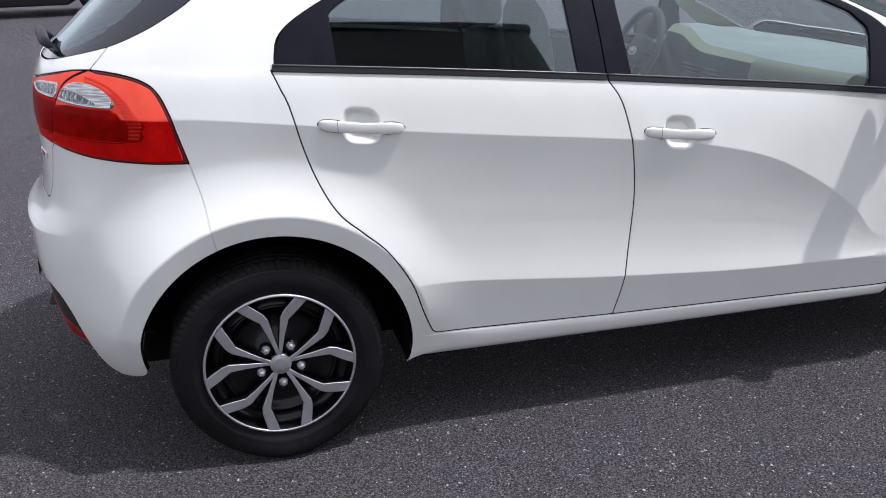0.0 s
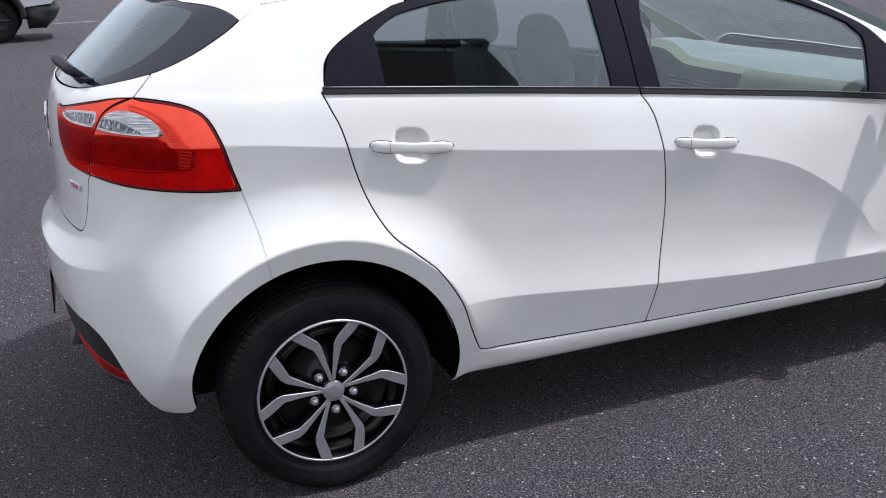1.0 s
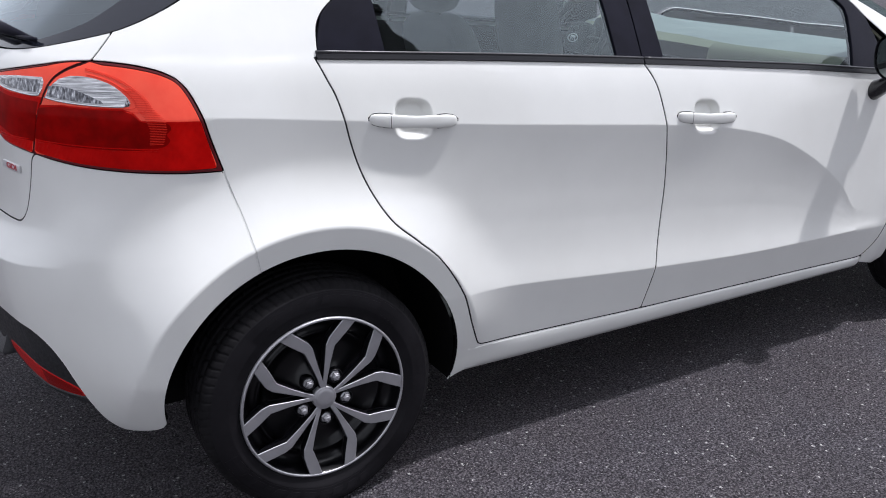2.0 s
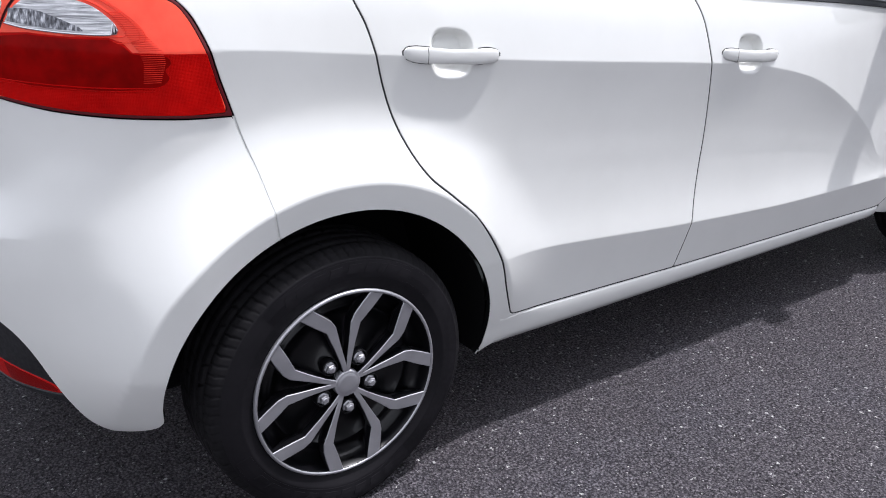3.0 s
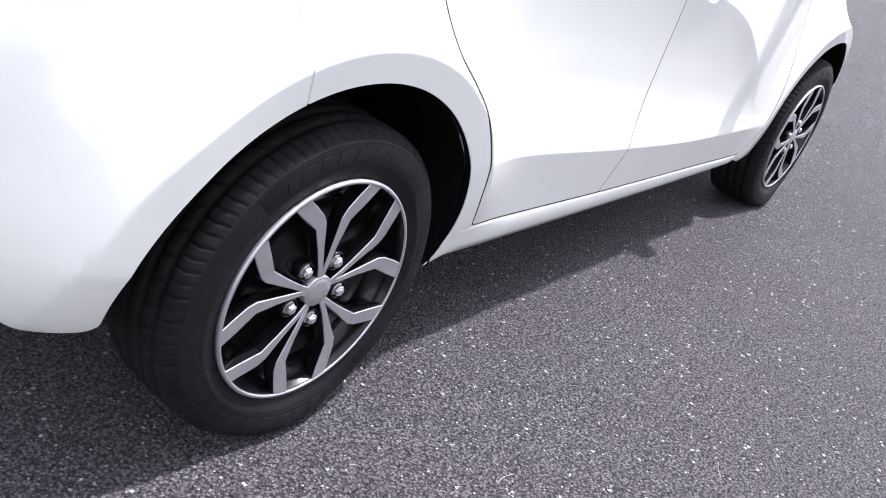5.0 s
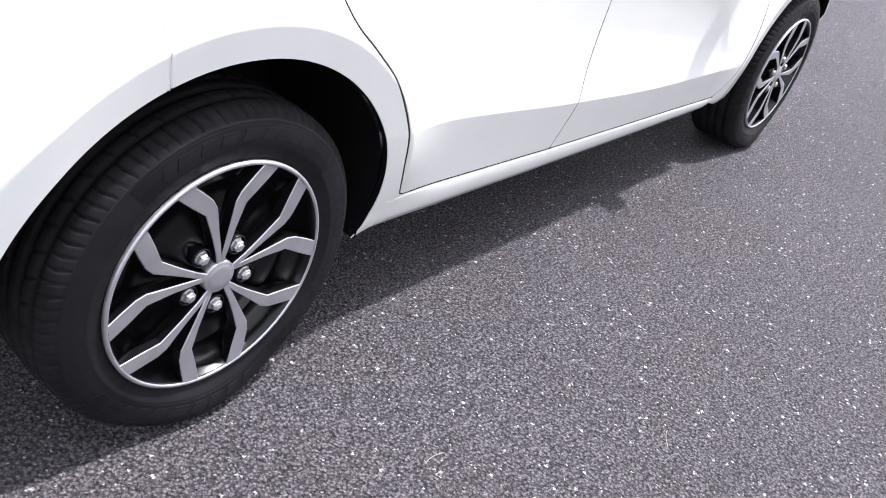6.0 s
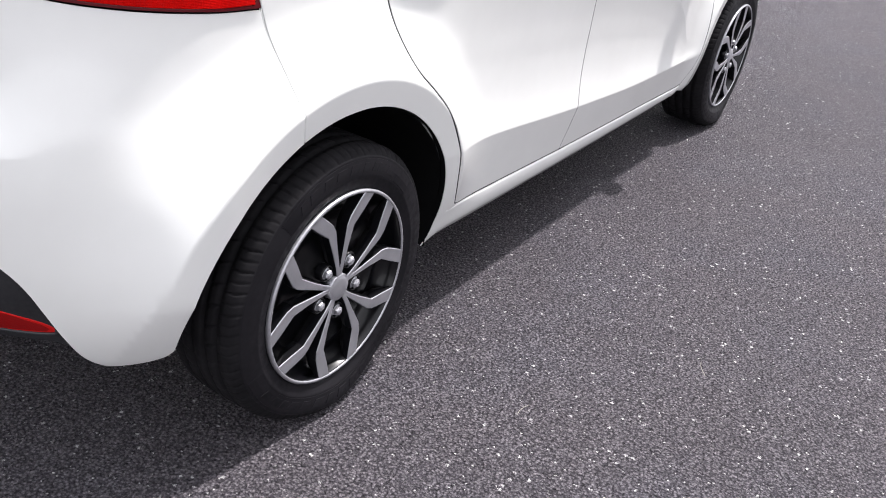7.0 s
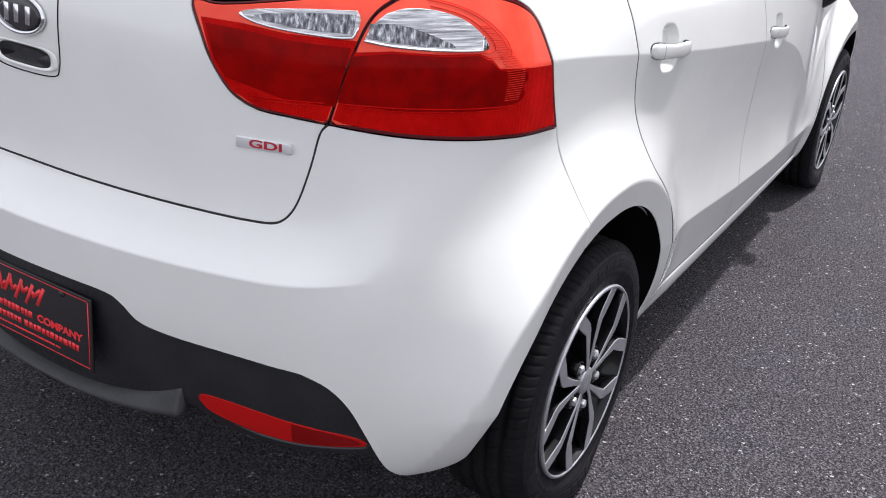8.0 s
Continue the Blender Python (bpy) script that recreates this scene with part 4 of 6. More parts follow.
            q3 = q3[np.argsort(-np.arctan2(q3[:, 1] - mid_c[1] + 0.02, q3[:, 0] - mid_c[0]))] if len(q3) else q3
            if len(q3) > 4:
                P3 = wrap(*flip(q3).T)
                P3 = P3 + normal(P3) * 0.0042
                bm = bmesh.new()
                tube(bm, [Vector(v) for v in P3], e, 6)
                part("lens_line", bm, LENS_RIB, lamp)
        window = panel("clear_lens", flip(clear), LENS_CLEAR, lamp, "clear window of the lamp", lift=0.0048, depth=0.006, gap=0.0004, h=0.008)[0]
        if name == "tail_lamp":
            cut_glass = [(-0.645, 1.086), (-0.60, 1.087), (-0.565, 1.083), (-0.515, 1.071), (-0.475, 1.059), (-0.468, 1.0535), (-0.55, 1.057), (-0.648, 1.066)]
        else:
            cut_glass = [(-0.673, 1.098), (-0.76, 1.0965), (-0.84, 1.0905), (-0.864, 1.0865), (-0.84, 1.0805), (-0.76, 1.0745), (-0.677, 1.071)]
        panel("cut_glass_insert", flip(np.array(cut_glass)), FACETS, window, "dark cut facets behind the clear window", lift=0.0052, depth=0.003, gap=0.0, h=0.010)

# quarter panel, sill, roof rail and front wings
WIN_TOP = [(0.30, 1.332), (0.45, 1.352), (0.80, 1.366), (1.20, 1.356), (1.45, 1.330), (1.70, 1.276), (1.935, 1.180), (2.04, 1.10)]
WIN_TAIL = spline([(0.060, 1.126), (0.064, 1.165), (0.076, 1.203), (0.114, 1.240), (0.200, 1.288), (0.30, 1.332)])
WIN_ROOF = spline(WIN_TOP)
JOIN = spline([(-0.125, 1.316), (-0.091, 1.335), (-0.060, 1.352), (0.10, 1.366), (0.35, 1.380), (0.80, 1.392), (1.20, 1.385), (1.48, 1.350), (1.75, 1.272), (2.00, 1.168), (2.25, 1.050), (2.42, 0.965)])


def cut(line, a, b):
    return line[(line[:, 0] > a) & (line[:, 0] < b)]


quarter = panel("side_frame", np.vstack([BUMPER_GAP[::-1], LAMP_OUT[::-1], GATE_UP, GLASS_LOW[GLASS_LOW[:, 0] > -0.445], cut(JOIN, -0.124, 0.33), [(0.33, 1.380), (0.33, 1.336)], WIN_TAIL[:-1][::-1], REAR_GAP, DOOR_LOW[1:], [(2.05, 0.288), (2.045, 0.252), (1.2, 0.246), (0.48, 0.252)], spline([(0.48, 0.252), (0.43, 0.252), (0.395, 0.241), (0.371, 0.228), (0.384, 0.252), (0.391, 0.300)]), arc(0, 0.0, a_gap)]), PAINT, car, both=True, gap=0.003)
panel("roof_rail", np.vstack([[(0.33, 1.336)], cut(WIN_ROOF, 0.33, 2.03), [(2.04, 1.10), (2.20, 0.985), (2.42, 0.93), (2.42, 0.965)], cut(JOIN, 0.33, 2.41)[::-1], [(0.33, 1.380)]]), PAINT, car, both=True)
panel("front_wing", np.vstack([FRONT_GAP[::-1], [(2.05, 0.288), (2.045, 0.262), (2.13, 0.240), (2.172, 0.262)], arc(WHEELBASE, math.pi + 0.02, 0.25), [(3.02, 0.60), (3.10, 0.70), (2.95, 0.80), (2.70, 0.86), (2.42, 0.928), (2.20, 0.985), (2.12, 0.90)]]), PAINT, car, both=True)

# roof, windscreen, bonnet, nose
jx = np.linspace(-0.06, 1.48, 40)
edge = wrap(jx, np.interp(jx, JOIN[:, 0], JOIN[:, 1]))
roof_half = edge[:, :2]
roof_out = np.vstack([roof_half, np.stack([roof_half[::-1, 0], -roof_half[::-1, 1]], 1), [(-0.24, 0.40), (-0.295, 0.2), (-0.31, 0), (-0.295, -0.2), (-0.24, -0.40)]])
panel("roof", roof_out, PAINT, car, mapper=over, h=0.03, creases=False, gap=0.0)
wx = np.linspace(1.49, 2.42, 24)
wedge = wrap(wx, np.interp(wx, JOIN[:, 0], JOIN[:, 1]))[:, :2]
screen_out = np.vstack([wedge, [(2.52, -0.45), (2.57, 0), (2.52, 0.45)], np.stack([wedge[::-1, 0], -wedge[::-1, 1]], 1), [(1.515, 0.3), (1.52, 0), (1.515, -0.3)]])
panel("windscreen", screen_out, SCREEN_GLASS, car, mapper=over, h=0.02, creases=False, depth=0.006)
hx = np.linspace(2.44, 3.10, 14)
hedge = np.stack([hx, np.interp(hx, [2.44, 2.7, 3.10], [-0.735, -0.705, -0.56])], 1)
bonnet_out = np.vstack([hedge, [(3.24, -0.3), (3.28, 0), (3.24, 0.3)], np.stack([hedge[::-1, 0], -hedge[::-1, 1]], 1), [(2.54, 0.45), (2.59, 0), (2.54, -0.45)]])
panel("bonnet", bonnet_out, PAINT, car, mapper=over, h=0.03, creases=False)
front_right = np.vstack([[(S_NOSE, 0.76), (3.6, 0.76), (3.35, 0.74), (3.10, 0.70), (3.02, 0.60)], arc(WHEELBASE, 0.75, 0.12, n=10), [(3.1, 0.26), (3.4, 0.24), (S_NOSE, 0.24)]])
fl = front_right[::-1].copy()
fl[:, 0] = 2 * S_NOSE - fl[:, 0]
panel("front_bumper", np.vstack([front_right, fl]), PAINT, car, h=0.03, creases=False)

# front: black mask, lamps and the strips beside the bonnet
def front_piece(name, up, low, mat, label):
    return panel(name, np.vstack([up, low[::-1]]), mat, car, label, both=True, lift=-0.001, gap=0.001, depth=0.012, h=0.03, creases=False)


front_piece("bonnet_strip", [(2.45, 0.945), (2.70, 0.90), (2.93, 0.868)], [(2.45, 0.920), (2.70, 0.852), (2.93, 0.805)], PAINT, "white strip beside the bonnet")
front_piece("headlamp", [(2.93, 0.868), (3.15, 0.845), (3.38, 0.82)], [(2.93, 0.805), (3.08, 0.712), (3.38, 0.745)], LENS_CLEAR, "clear headlamp")
front_piece("grille", [(3.38, 0.815), (3.60, 0.795), (S_NOSE, 0.79)], [(3.38, 0.745), (3.60, 0.76), (S_NOSE, 0.76)], GLOSS_BLACK, "black grille")

# upper edge of the gate over the rear window
gate_top = np.vstack([GLASS_TOP[::-1], [(-0.091, 1.335), (-0.062, 1.352), (-0.06, 1.366), (-0.10, 1.376), (-0.25, 1.384), (-0.5, 1.387)], [(S_MID, 1.392)]])
panel("gate_top", whole(gate_top), PAINT, tailgate, lift=-0.002, depth=0.01, h=0.02, creases=False, gap=0.0)

# linings on the inner side of the pillars
panel("pillar_trim", np.vstack([[(0.33, 1.336)], cut(WIN_ROOF, 0.33, 2.03), [(2.04, 1.10), (2.20, 0.985), (2.42, 0.93), (2.42, 0.965)], cut(JOIN, 0.33, 2.41)[::-1], [(0.33, 1.380)]]), DASH_BEIGE, car, "grey pillar lining", both=True, lift=-0.022, depth=0.003, gap=-0.003, h=0.03, creases=False)
panel("quarter_trim", np.vstack([[(-0.44, 1.15)], GLASS_LOW[GLASS_LOW[:, 0] > -0.445], cut(JOIN, -0.124, 0.33), [(0.33, 1.380), (0.33, 1.336)], WIN_TAIL[:-1][::-1], [(0.05, 1.11), (-0.44, 1.12)]]), DASH_DARK, car, "dark quarter lining", both=True, lift=-0.022, depth=0.003, gap=-0.003, h=0.03, creases=False)

# rounded sill under the doors
for m in (1, -1):
    bm, rings = bmesh.new(), []
    for x in np.linspace(0.425, 2.035, 60):
        zd = np.interp(x, [0.0, 0.482, 1.035, 1.71, 1.995, 2.1], [0.334, 0.331, 0.312, 0.297, 0.288, 0.284]) - 0.0035
        f = min(1.0, max(0.0, x - 0.46) / 0.14) * min(1.0, (2.036 - x) / 0.02)
        prof = [(-0.010, 0.0), (0.0006 * f, -0.0008), (0.0004 + 0.0016 * f, -0.0035), (0.0004 + 0.0030 * f, -0.0090), (0.0004 + 0.0040 * f, -0.0170), (0.0004 + 0.0042 * f, -0.0270), (0.0004 + 0.0036 * f, -0.0390), (0.0004 + 0.002 * f, -0.0520), (-0.020, -0.0580)]
        prof = [(a, b * (zd - 0.2455) / 0.058) for a, b in prof]
        skin_y = -wrap(np.full(len(prof), x), np.array([zd + b for a, b in prof]))[:, 1]
        rings.append([(x, -m * (sy + a), zd + b) for sy, (a, b) in zip(skin_y, prof)])
    loft(bm, rings, caps=False, closed=False)
    bmesh.ops.recalc_face_normals(bm, faces=bm.faces)
    part("sill", bm, PAINT, car, "white rounded sill")

# dark structure behind the joints
def joint_line(line, parent, name="door_seal", r=0.0025, lift=-0.0026, mat=SEAL):
    q = np.asarray(line, float)
    q = np.vstack([np.linspace(a, b, max(2, int(np.linalg.norm(b - a) / 0.012) + 1))[:-1] for a, b in zip(q, q[1:])] + [q[-1:]])
    P3 = wrap(q[:, 0], q[:, 1])
    P3 = P3 + normal(P3) * lift
    for k in ((1, -1) if parent is None else (1,)):
        bm = bmesh.new()
        tube(bm, [Vector((v[0], k * v[1], v[2])) for v in P3], r, 6)
        part(name, bm, mat, (rear_door if name == "door_seal" else front_door)[0 if k > 0 else 1] if parent is None else parent)


joint_line(np.vstack([REAR_GAP, DOOR_LOW[1:2]]), None)
joint_line(np.vstack([MID_GAP[::-1], DOOR_LOW[1:], FRONT_GAP[1:]]), None, "front_door_seal")
for m in (1, -1):
    g = BUMPER_GAP if m > 0 else np.stack([2 * S_MID - BUMPER_GAP[:, 0], BUMPER_GAP[:, 1]], 1)
    joint_line(g, bumper, "bumper_joint", 0.0022, -0.0034, PAINT)
gate_line = np.vstack([[(S_MID, 0.772)], GATE_SIDE[::-1]])
joint_line(np.vstack([np.stack([2 * S_MID - gate_line[::-1, 0], gate_line[::-1, 1]], 1), gate_line]), tailgate, "gate_seal")

shell = np.vstack([[(-0.75, 0.30), (-0.40, 0.30)], arc(0, math.pi - 0.05, 0.05, ARCH_R + 0.012), [(0.40, 0.25), (2.15, 0.25)], arc(WHEELBASE, math.pi - 0.05, 0.05, ARCH_R + 0.012), [(3.3, 0.30), (3.3, 0.62), (2.7, 0.80)], belt(2.3, -0.2, 30, -0.012), [(-0.75, 1.13)]])
panel("inner_shell", shell, GAP, car, both=True, lift=-0.030, depth=0.004, h=0.024, creases=False)
panel("rear_shell", whole(np.vstack([[(S_MID, 0.34), (-0.60, 0.34), (-0.60, 1.10), (S_MID, 1.12)]])), GAP, car, lift=-0.035, depth=0.004, h=0.05, creases=False)

# windows of the doors
def strip(x0, x1, up0, up1):
    return np.vstack([belt(x0, x1, 12, up0), belt(x1, x0, 12, up1)])


def under_roof(x, d=0.0):
    return np.interp(x, np.r_[WIN_TAIL[:, 0], WIN_ROOF[1:, 0]], np.r_[WIN_TAIL[:, 1], WIN_ROOF[1:, 1]]) - d


def top_line(a, b, d, n=18):
    x = np.linspace(a, b, n)
    return np.stack([x, under_roof(x, d)], 1)


REAR_PANE = np.vstack([belt(0.226, 0.915, 12, 0.014), [(0.902, 1.346)], top_line(0.86, 0.45, 0.020), spline([(0.40, 1.326), (0.30, 1.306), (0.242, 1.277), (0.220, 1.258)]), [(0.223, 1.19)]])
REAR_FRAME = np.vstack([belt(0.058, 1.001, 16, 0.0), [(0.998, 1.15), (0.987, 1.362)], top_line(0.97, 0.085, 0.0, 40), WIN_TAIL[:8][::-1]])
FRONT_PANE = np.vstack([belt(1.082, 1.903, 12, 0.014), [(1.922, 1.02), (1.940, 1.105)], spline([(1.940, 1.105), (1.936, 1.135), (1.91, 1.160)]), top_line(1.885, 1.09, 0.022, 20), [(1.066, 1.25)]])
FRONT_FRAME = np.vstack([belt(1.005, 2.10, 20, 0.0), [(2.035, 1.10)], top_line(2.02, 0.993, 0.0, 30), [(1.002, 1.15)]])
for doors, pane, rim_line, x0, x1 in ((rear_door, REAR_PANE, REAR_FRAME, 0.055, 1.000), (front_door, FRONT_PANE, FRONT_FRAME, 1.006, 2.10)):
    panel("window_frame", rim_line, TRIM, doors[0], "satin black window frame", both=True, other=doors[1], holes=[pane], lift=0.0, depth=0.02, gap=0.001, h=0.02, creases=False)
    panel("window_pane", pane, DOOR_GLASS if doors is rear_door else GLASS, doors[0], "tinted side window", both=True, other=doors[1], lift=-0.006, depth=0.004, gap=-0.002, h=0.03, creases=False)
    panel("belt_moulding", strip(x0, x1, -0.004, 0.013), MOULDING, doors[0], "black rubber moulding", both=True, other=doors[1], lift=0.006, depth=0.012, gap=0.0, h=0.02, creases=False)
    q3 = belt(x0, x1, 40, 0.0105)
    P3 = wrap(q3[:, 0], q3[:, 1])
    P3 = P3 + normal(P3) * 0.0045
    for k, door in zip((1, -1), doors):
        bm = bmesh.new()
        tube(bm, [Vector((p[0], k * p[1], p[2])) for p in P3], 0.0038, 10)
        part("moulding_bead", bm, BEAD, door)

# ---- wheels ----
def loaded(bm, turn):
    """Under the car's weight the sidewalls bulge at the foot of a wheel turned by so many degrees, and the tread lies flat."""
    down = np.array((math.sin(radians(turn)), -math.cos(radians(turn))))
    for v in bm.verts:
        r = math.hypot(v.co.x, v.co.z)
        d = v.co.x * down[0] + v.co.z * down[1]
        w = math.exp(-(math.acos(max(-1.0, min(1.0, d / max(r, 1e-6)))) / 0.42) ** 2)
        v.co.y += math.copysign(0.019 * w * min(1.0, max(0.0, (r - 0.222) / 0.055)) * min(1.0, max(0.0, (abs(v.co.y) - 0.045) / 0.02)), v.co.y)
        sink = d - (HUB_Z - 0.0008)
        if sink > 0:
            v.co.x -= down[0] * sink
            v.co.z -= down[1] * sink


def tyre_mesh(turn):
    """A road tyre: rounded sidewalls, four grooves round the tread, sipes across the shoulders."""
    R, w = 0.3065, 0.094
    prof = [(0.204, -0.070), (0.208, -0.080), (0.214, -0.0865), (0.224, -0.0915), (0.240, -0.0945), (0.243, -0.0958), (0.246, -0.0952), (0.258, -0.0948), (0.270, -0.0932), (0.282, -0.0905), (0.2845, -0.0903), (0.286, -0.0885), (0.2925, -0.0852), (0.2985, -0.0800), (0.3028, -0.0730), (0.3050, -0.0630)]
    for c in (-0.048, -0.016, 0.016, 0.048):
        prof += [(R - abs(c) * 0.03, c - 0.0052), (R - 0.007, c - 0.0040), (R - 0.007, c + 0.0040), (R - abs(c) * 0.03, c + 0.0052)]
        if c < 0.04:
            prof += [(R, c + 0.012), (R, c + 0.020)]
    prof += [(r, -y) for r, y in prof[15::-1]]
    m = len(prof)

    def sipes(i, j):
        r, y = prof[j]
        k = (i + int((0.31 - r) / 0.0045) + (i // 90) % 2) % 8
        if k < 1 and 0.289 <= r <= 0.3053 and abs(y) > 0.055:
            return -0.008 if (i // 8) % 2 else -0.005
        if (i + int(abs(y) * 150)) % 16 < 2 and r > 0.3045 and 0.02 < abs(y) < 0.045:
            return -0.005
        return 0.0
    bm = bmesh.new()
    lathe(bm, prof, 720, bump=sipes)
    loaded(bm, turn)
    bmesh.ops.recalc_face_normals(bm, faces=bm.faces)
    for f in bm.faces:
        c = f.calc_center_median()
        f.material_index = 1 if math.hypot(c.x, c.z) > 0.287 else 0
    me = bpy.data.meshes.new("tyre")
    bm.to_mesh(me)
    bm.free()
    me.materials.append(RUBBER)
    me.materials.append(TREAD)
    return me


def polar(r, a, y):
    return Vector((r * math.cos(a), y, r * math.sin(a)))


def cover_mesh():
    """The black dish of the wheel cover, with its stepped rim."""
    prof = [(0.2105, 0.010), (0.2125, -0.004), (0.2110, -0.0085), (0.2065, -0.0095), (0.2040, -0.006), (0.2005, 0.010), (0.1950, 0.026), (0.1830, 0.034), (0.166, 0.036), (0.165, 0.031), (0.158, 0.031), (0.157, 0.037), (0.120, 0.040), (0.075, 0.030), (0.050, 0.012), (0.0, 0.010)]
    bm = bmesh.new()
    lathe(bm, prof[:-1], 96)
    bmesh.ops.recalc_face_normals(bm, faces=bm.faces)
    bm.normal_update()
    me = bpy.data.meshes.new("wheel_cover")
    bm.to_mesh(me)
    bm.free()
    return me


def spoke_mesh(side_sign):
    """One bent spoke: slim at the hub, kinked towards its partner near the rim."""
    path = [(0.028, 31.5, 0.0100, -0.004), (0.055, 28.2, 0.0115, -0.0055), (0.095, 25.8, 0.0155, -0.006), (0.140, 24.4, 0.0235, -0.007), (0.153, 22.2, 0.0275, -0.0075), (0.178, 17.0, 0.0300, -0.0085), (0.2055, 12.9, 0.0330, -0.0095)]
    pts = [polar(r, side_sign * radians(a), y) for r, a, w, y in path]
    bm, rings = bmesh.new(), []
    for i, (r, a, w, y) in enumerate(path):
        d = (pts[min(i + 1, len(pts) - 1)] - pts[max(i - 1, 0)])
        d.y = 0
        d.normalize()
        n = Vector((-d.z, 0, d.x))
        if i == len(path) - 1:
            n = polar(1, side_sign * radians(a) + math.pi / 2, 0)
        deep = 0.030 if 0 < i < len(path) - 1 else 0.014
        p, e = pts[i], 0.0014
        rings.append([p + n * (w / 2 - e), p + n * w / 2 + Vector((0, e, 0)), p + n * (w / 2 + 0.0015) + Vector((0, deep * 0.6, 0)), p + n * (w / 2 - 0.002) + Vector((0, deep, 0)),
                      p - n * (w / 2 - 0.002) + Vector((0, deep, 0)), p - n * (w / 2 + 0.0015) + Vector((0, deep * 0.6, 0)), p - n * w / 2 + Vector((0, e, 0)), p - n * (w / 2 - e)])
    loft(bm, rings)
    bmesh.ops.recalc_face_normals(bm, faces=bm.faces)
    me = bpy.data.meshes.new("spoke")
    bm.to_mesh(me)
    bm.free()
    me.materials.append(SILVER)
    me.materials.append(COVER_BLACK)
    # faces that look out are lacquered silver, the flanks are black
    for f in me.polygons:
        f.material_index = 0 if f.normal.y < -0.3 else 1
    return me


def bolt_mesh():
    bm = bmesh.new()
    rings = []
    for r, y in ((0.0140, 0.016), (0.0140, 0.006), (0.0104, 0.004), (0.0102, -0.002), (0.0090, -0.0045)):
        rings.append([polar(r, k * math.pi / 3, y) for k in range(6)])
    loft(bm, rings)
    loft(bm, [[polar(0.0066, k * math.pi / 8, -0.0046) for k in range(16)], [polar(0.0046, k * math.pi / 8, -0.0064) for k in range(16)]])
    bmesh.ops.recalc_face_normals(bm, faces=bm.faces)
    me = bpy.data.meshes.new("wheel_bolt")
    bm.to_mesh(me)
    bm.free()
    me.materials.append(SILVER)
    return me


def hub_mesh():
    bm = bmesh.new()
    lathe(bm, [(0.0001, -0.0066), (0.0150, -0.0064), (0.0235, -0.0058), (0.0245, -0.0050), (0.0250, -0.0050), (0.0288, -0.0046), (0.0300, -0.0034), (0.0305, 0.012)], 48)
    bmesh.ops.recalc_face_normals(bm, faces=bm.faces)
    me = bpy.data.meshes.new("hub_cap")
    bm.to_mesh(me)
    bm.free()
    return me


COVER, HUB, BOLT = cover_mesh(), hub_mesh(), bolt_mesh()
SPOKES = [spoke_mesh(1), spoke_mesh(-1)]
bm = bmesh.new()
lathe(bm, [(0.2055, -0.0080), (0.2065, -0.0104), (0.2090, -0.0110), (0.2118, -0.0098), (0.2132, -0.0070), (0.2125, -0.002)], 96)
bmesh.ops.recalc_face_normals(bm, faces=bm.faces)
RING = bpy.data.meshes.new("rim_ring")
bm.to_mesh(RING)
bm.free()
bm = bmesh.new()
lathe(bm, [(0.0001, 0.060), (0.12, 0.062), (0.125, 0.050), (0.128, 0.062), (0.175, 0.066), (0.185, 0.040), (0.203, 0.034), (0.205, 0.15)], 64)
bmesh.ops.recalc_face_normals(bm, faces=bm.faces)
CUP_BM = bmesh.new()
lathe(CUP_BM, [(0.0150, 0.012), (0.0152, -0.002), (0.0165, -0.0045), (0.0182, -0.002), (0.0186, 0.014)], 24)
bmesh.ops.recalc_face_normals(CUP_BM, faces=CUP_BM.faces)
CUP = bpy.data.meshes.new("bolt_cup")
CUP_BM.to_mesh(CUP)
CUP_BM.free()
DISC = bpy.data.meshes.new("steel_wheel")
bm.to_mesh(DISC)
bm.free()


